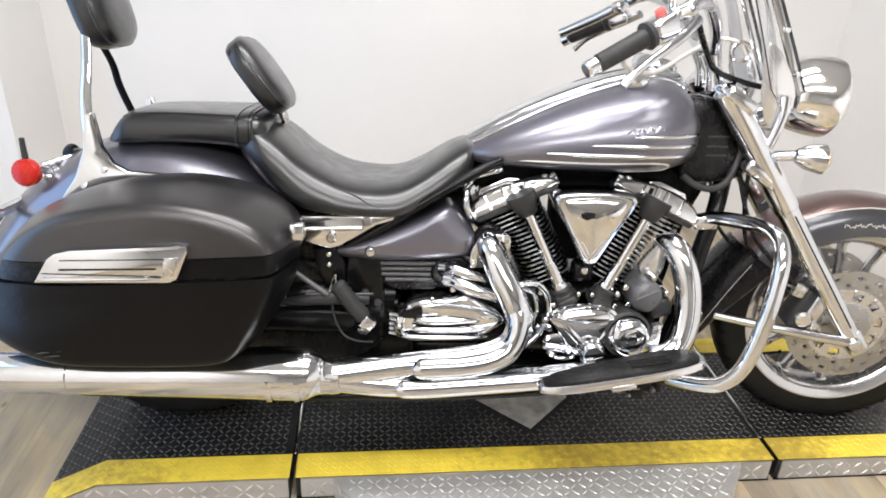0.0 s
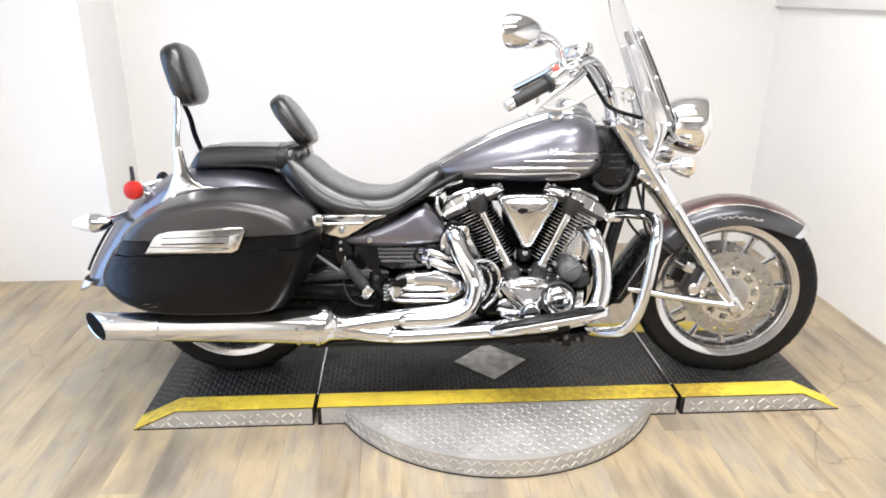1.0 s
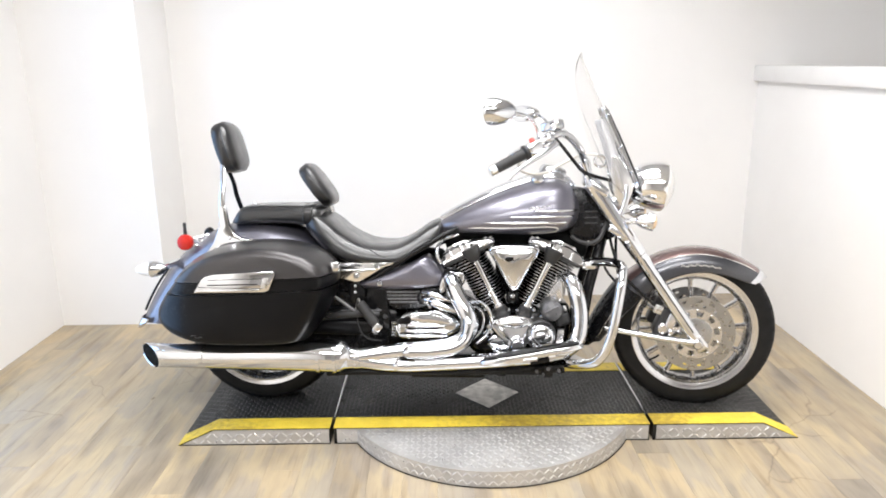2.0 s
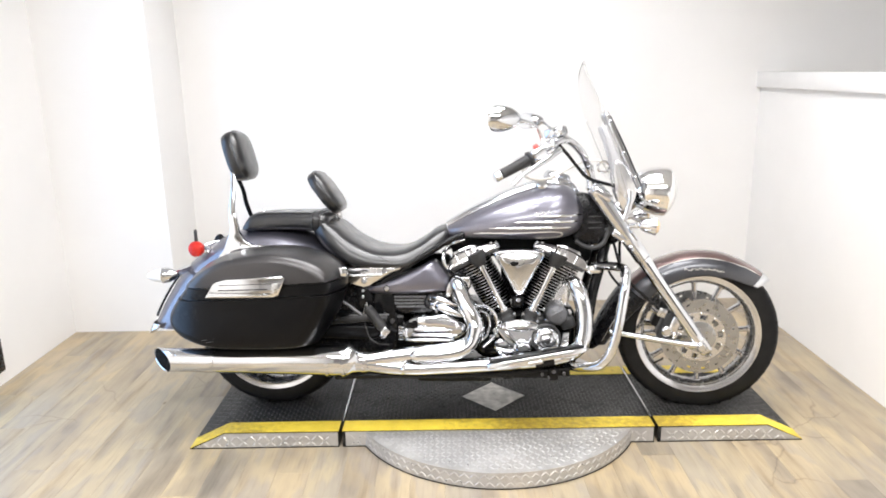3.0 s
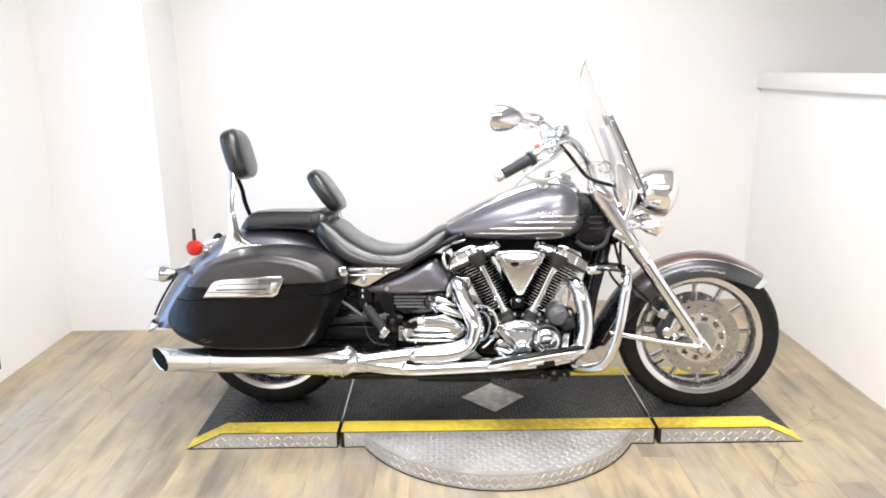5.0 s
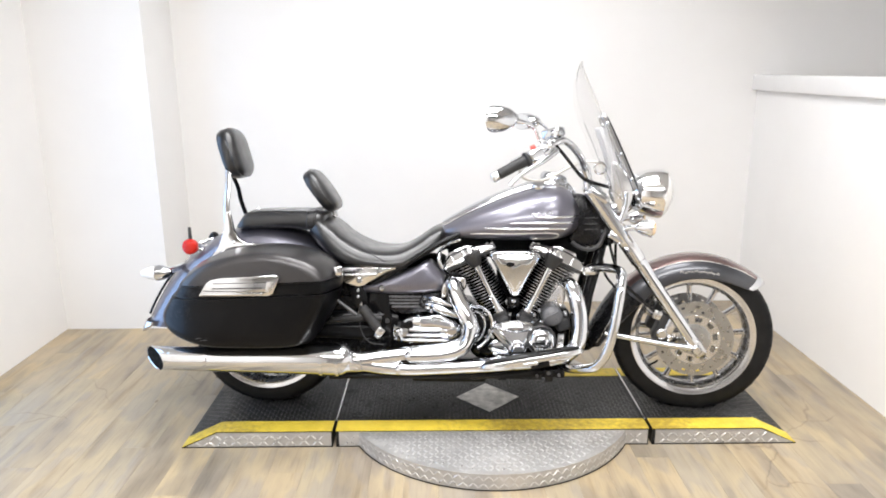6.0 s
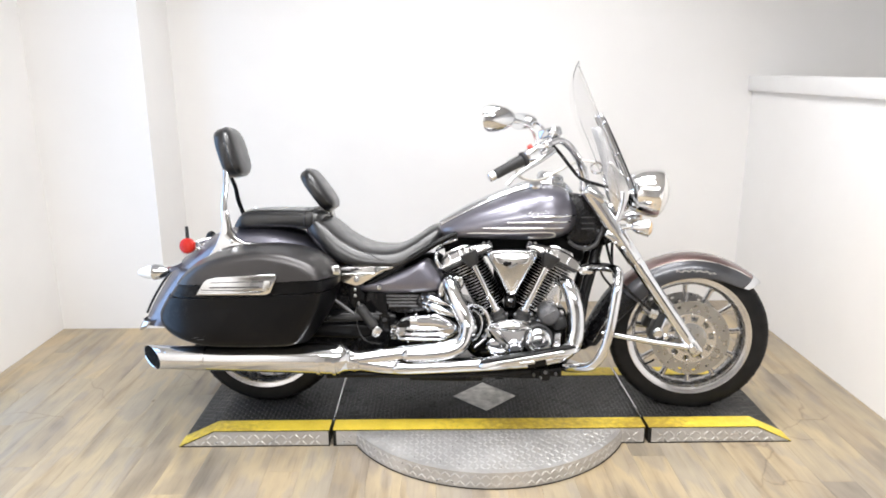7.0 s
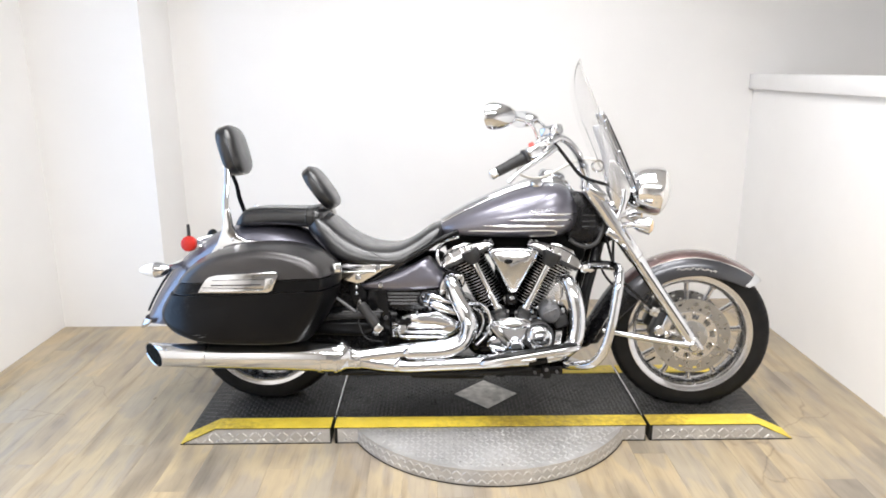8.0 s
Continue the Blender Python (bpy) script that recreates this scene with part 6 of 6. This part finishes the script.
rear_cover = smooth_outline([(-0.545, 0.555), (-0.48, 0.52), (-0.42, 0.46), (-0.385, 0.40), (-0.385, 0.30), (-0.42, 0.27), (-0.52, 0.29), (-0.60, 0.33), (-0.60, 0.46)], 3)
plain("inner_cover", pillow(rear_cover, [(-0.05, 1.0), (-0.135, 1.0), (-0.145, 0.95)]), PLASTIC, None, "black plastic inner cover")
pivot = plain("pivot_plate", prism(smooth_outline([(-0.455, 0.50), (-0.40, 0.50), (-0.385, 0.42), (-0.375, 0.33), (-0.40, 0.31), (-0.45, 0.33), (-0.47, 0.42)], 3), -0.125, -0.175, 0.006), POWDER, None, "black pivot plate")
for q in ((-0.425, 0.395), (-0.395, 0.37), (-0.44, 0.345)):
    plain("bolt", rod((q[0], -0.172, q[1]), (q[0], -0.186, q[1]), 0.009, 8), ENGINEGREY, pivot)
peg = plain("passenger_peg", rod((-0.487, -0.225, 0.432), (-0.425, -0.225, 0.350), 0.019, 18), GRIP, None, "folded black rubber passenger peg")
for k in (0.1, 0.25, 0.4, 0.55, 0.7, 0.85):
    plain("tread_ring", rod((-0.487 + 0.062 * k, -0.225, 0.432 - 0.082 * k), (-0.487 + 0.062 * k + 0.004, -0.225, 0.432 - 0.082 * k - 0.0053), 0.0205, 18), GRIP, peg)
plain("tip", block((0.03, 0.03, 0.032), pose(-0.416, -0.225, 0.339, 0, 37, 0), 0.005), SATIN, peg, "square metal peg end")
plain("hinge", rod((-0.425, -0.17, 0.338), (-0.425, -0.235, 0.322), 0.013, 14), SATIN, peg)
for s in (-1, 1):
    tri = plain("side_bracket", prism([(-0.605, 0.578), (-0.38, 0.580), (-0.352, 0.590), (-0.362, 0.572), (-0.40, 0.560), (-0.485, 0.508), (-0.505, 0.504), (-0.545, 0.515), (-0.60, 0.530)], s * 0.172, s * 0.19, 0.004), SATINCHROME, None, "polished triangular bracket under the saddle")
    for q in ((-0.42, 0.570), (-0.50, 0.530)):
        plain("bolt", rod((q[0], s * 0.186, q[1]), (q[0], s * 0.200, q[1]), 0.011, 12), CHROME, tri)
    plain("ridge", rod((-0.59, s * 0.191, 0.548), (-0.43, s * 0.191, 0.553), 0.005, 10), CHROME, tri)
    cover_out = smooth_outline([(-0.502, 0.497), (-0.45, 0.513), (-0.378, 0.540), (-0.30, 0.574), (-0.25, 0.600), (-0.225, 0.600), (-0.195, 0.566), (-0.171, 0.530), (-0.178, 0.500), (-0.200, 0.483), (-0.35, 0.472), (-0.46, 0.474), (-0.499, 0.484)], 4)
    sc = plain("side_cover", pillow(cover_out, [(s * 0.08, 1.0), (s * 0.142, 1.0), (s * 0.165, 0.975), (s * 0.180, 0.91), (s * 0.190, 0.79), (s * 0.196, 0.58), (s * 0.1985, 0.3)]), PAINT, None, "charcoal metallic side cover")
    plain("knob", lathe([(0.0, 0.009), (0.009, 0.008), (0.013, 0.003), (0.014, -0.006)], axis((-0.412, s * 0.196, 0.500), (0, s, 0)), 20), CHROME, sc, "round chrome fastener")
    low = plain("ribbed_panel", prism(smooth_outline([(-0.435, 0.472), (-0.20, 0.478), (-0.195, 0.43), (-0.22, 0.405), (-0.34, 0.395), (-0.385, 0.412)], 3), s * 0.10, s * 0.162, 0.008), PLASTIC, sc, "black ribbed lower panel")
    for k, z in enumerate((0.462, 0.449, 0.436, 0.423)):
        plain("rib", rod((-0.415 + 0.012 * k, s * 0.163, z), (-0.215, s * 0.163, z + 0.002), 0.0044, 10), GREYCAST, low)
# black shroud behind the fork
for s in (-1, 1):
    sh = plain("neck_cover", pillow(smooth_outline([(0.300, 0.845), (0.345, 0.860), (0.395, 0.845), (0.43, 0.78), (0.455, 0.715), (0.43, 0.665), (0.36, 0.655), (0.31, 0.675), (0.325, 0.76)], 3), [(s * 0.02, 1.0), (s * 0.085, 1.0), (s * 0.10, 0.94), (s * 0.106, 0.8)]), PLASTIC, None, "black plastic steering neck cover")
    for z in (0.768, 0.745, 0.724):
        plain("slat", rod((0.365, s * 0.105, z), (0.415, s * 0.105, z + 0.001), 0.0030, 8), ENGINEGREY, sh)
plain("hose", tube([(0.315, -0.112, 0.676), (0.345, -0.118, 0.656), (0.385, -0.12, 0.648), (0.42, -0.115, 0.665), (0.44, -0.105, 0.705), (0.452, -0.095, 0.74)], 0.0085, 10, 6), GRIP, None, "dark grey hose loop")

# crash bar and footboards
crash = [(0.375, -0.085, 0.560), (0.412, -0.12, 0.577), (0.464, -0.20, 0.583), (0.476, -0.28, 0.576), (0.466, -0.332, 0.540), (0.453, -0.348, 0.465), (0.438, -0.348, 0.378), (0.418, -0.342, 0.298), (0.392, -0.325, 0.250), (0.36, -0.295, 0.226), (0.30, -0.22, 0.205), (0.25, -0.14, 0.20)]
bar = plain("crash_bar", tube(crash, 0.0175, 18, 7), CHROME, None, "chrome engine guard bar")
plain("clamp", block((0.055, 0.045, 0.035), pose(0.392, -0.095, 0.562, 0, -8, -20), 0.008), CHROME, bar)
for s in (-1, 1):
    c, ang = Vector((0.152, s * 0.318, 0.272)), -10.5
    board = []
    for k in range(40):
        t2 = 2 * math.pi * k / 40
        xx = 0.19 * math.copysign(abs(math.cos(t2)) ** 0.62, math.cos(t2))
        board.append((xx, 0.062 * math.copysign(abs(math.sin(t2)) ** 0.7, math.sin(t2)) * (0.78 + 0.9 * (xx + 0.19)) + s * 0.03 * (xx / 0.19) * -0.4))
    m = Matrix.Translation(c) @ pose(0, 0, 0, s * 8, ang, 0)
    ring = lambda z, k: [m @ Vector((x * k, y * k, z)) for x, y in board]
    fb = plain("footboard", loft([ring(-0.016, 0.95), ring(-0.012, 1.0), ring(0.0, 1.0), ring(0.003, 0.985)]), SATIN, None, "oval rider footboard")
    plain("pad", loft([ring(0.0032, 0.935), ring(0.008, 0.93), ring(0.010, 0.90)]), RUBBER, fb, "black rubber pad")
    plain("lug", block((0.055, 0.03, 0.014), m @ Matrix.Translation((-0.01, s * 0.045, -0.018)), 0.004), SATIN, fb, "cast lug under the rim")
    for q in (-0.015, 0.0, 0.015):
        plain("pad_rib", rod(m @ Vector((0.02, q, 0.011)), m @ Vector((0.11, q * 1.2, 0.011)), 0.003, 8), RUBBER, fb)
    plain("bracket", joined(block((0.05, 0.12, 0.018), Matrix.Translation(c + Vector((0.03, -s * 0.08, -0.035))), 0.005), block((0.07, 0.05, 0.02), Matrix.Translation(c + Vector((0.03, -s * 0.005, -0.026))) @ pose(0, 0, 0, 0, ang, 0), 0.004)), POWDER, fb, "black hinge bracket")
plain("brake_pedal", tube([(0.20, -0.20, 0.24), (0.28, -0.26, 0.255), (0.33, -0.285, 0.29)], 0.009, 10, 5), CHROME, None, "chrome brake pedal")
for x, z in ((-0.40, 0.168), (-0.435, 0.172), (0.19, 0.172), (0.225, 0.168), (0.265, 0.176), (-0.05, 0.158), (0.05, 0.158), (-0.25, 0.158)):
    plain("bolt_lug", joined(block((0.035, 0.05, 0.03), pose(x, -0.165, z), 0.006)), POWDER, frame_part)
for x, z in ((-0.40, 0.170), (-0.435, 0.174), (0.205, 0.170), (0.25, 0.172)):
    plain("bolt", rod((x, -0.185, z), (x, -0.198, z), 0.008, 8), STEEL, frame_part)

pivot_block = plain("pedal_pivot", joined(block((0.15, 0.05, 0.030), pose(0.205, -0.205, 0.183, 0, -4, 0), 0.006), block((0.035, 0.06, 0.050), pose(0.222, -0.212, 0.180), 0.008), block((0.030, 0.05, 0.035), pose(0.270, -0.205, 0.186), 0.006)), POWDER, None, "black brake pedal pivot under the footboard")
for x, z, r in ((0.222, 0.190, 0.008), (0.180, 0.178, 0.006), (0.262, 0.182, 0.006), (0.205, 0.168, 0.005)):
    plain("bolt", rod((x, -0.225, z), (x, -0.244, z), r, 8), GREYCAST, pivot_block)
hang = plain("silencer_bracket", joined(block((0.095, 0.04, 0.040), pose(-0.430, -0.235, 0.180), 0.012, 3)), POWDER, None, "black silencer bracket")
for x in (-0.458, -0.405):
    plain("bolt", lathe([(0.0, 0.006), (0.006, 0.006), (0.010, 0.003), (0.011, -0.006)], axis((x, -0.257, 0.176), (0, -1, 0)), 14), GREYCAST, hang)

# ---- floor boards ----
def floor_board(w, l):
    return block((w - 0.0004, l - 0.0005, 0.008), pose(0, 0, -0.004), 0.0004, 1)


PLANK_W, PLANK_L = 0.122, 1.21
plank_data = None
x, column = LEFT, 0
while x < RIGHT:
    y = BACK + (0.37 * column * PLANK_L) % PLANK_L
    while y > NEAR:
        y1, y0 = min(y, BACK), max(y - PLANK_L, NEAR)
        w = min(PLANK_W, RIGHT - x)
        if y1 - y0 > 0.05:
            if plank_data and y1 - y0 > PLANK_L - 0.001 and w == PLANK_W:
                plank = new("plank", plank_data)
                plank.parent = floor
            else:
                plank = part("plank", floor_board(w, y1 - y0), OAK, floor)
                if y1 - y0 > PLANK_L - 0.001 and w == PLANK_W:
                    plank_data = plank.data
            plank.location = (x + w / 2, (y0 + y1) / 2, 0)
        y -= PLANK_L
    x += PLANK_W
    column += 1
part("plank_field", block((FAR_RIGHT - RIGHT - 0.13, BACK - NEAR, 0.007), pose((FAR_RIGHT + RIGHT + 0.12) / 2, (BACK + NEAR) / 2, -0.0036), 0), OAK, floor)
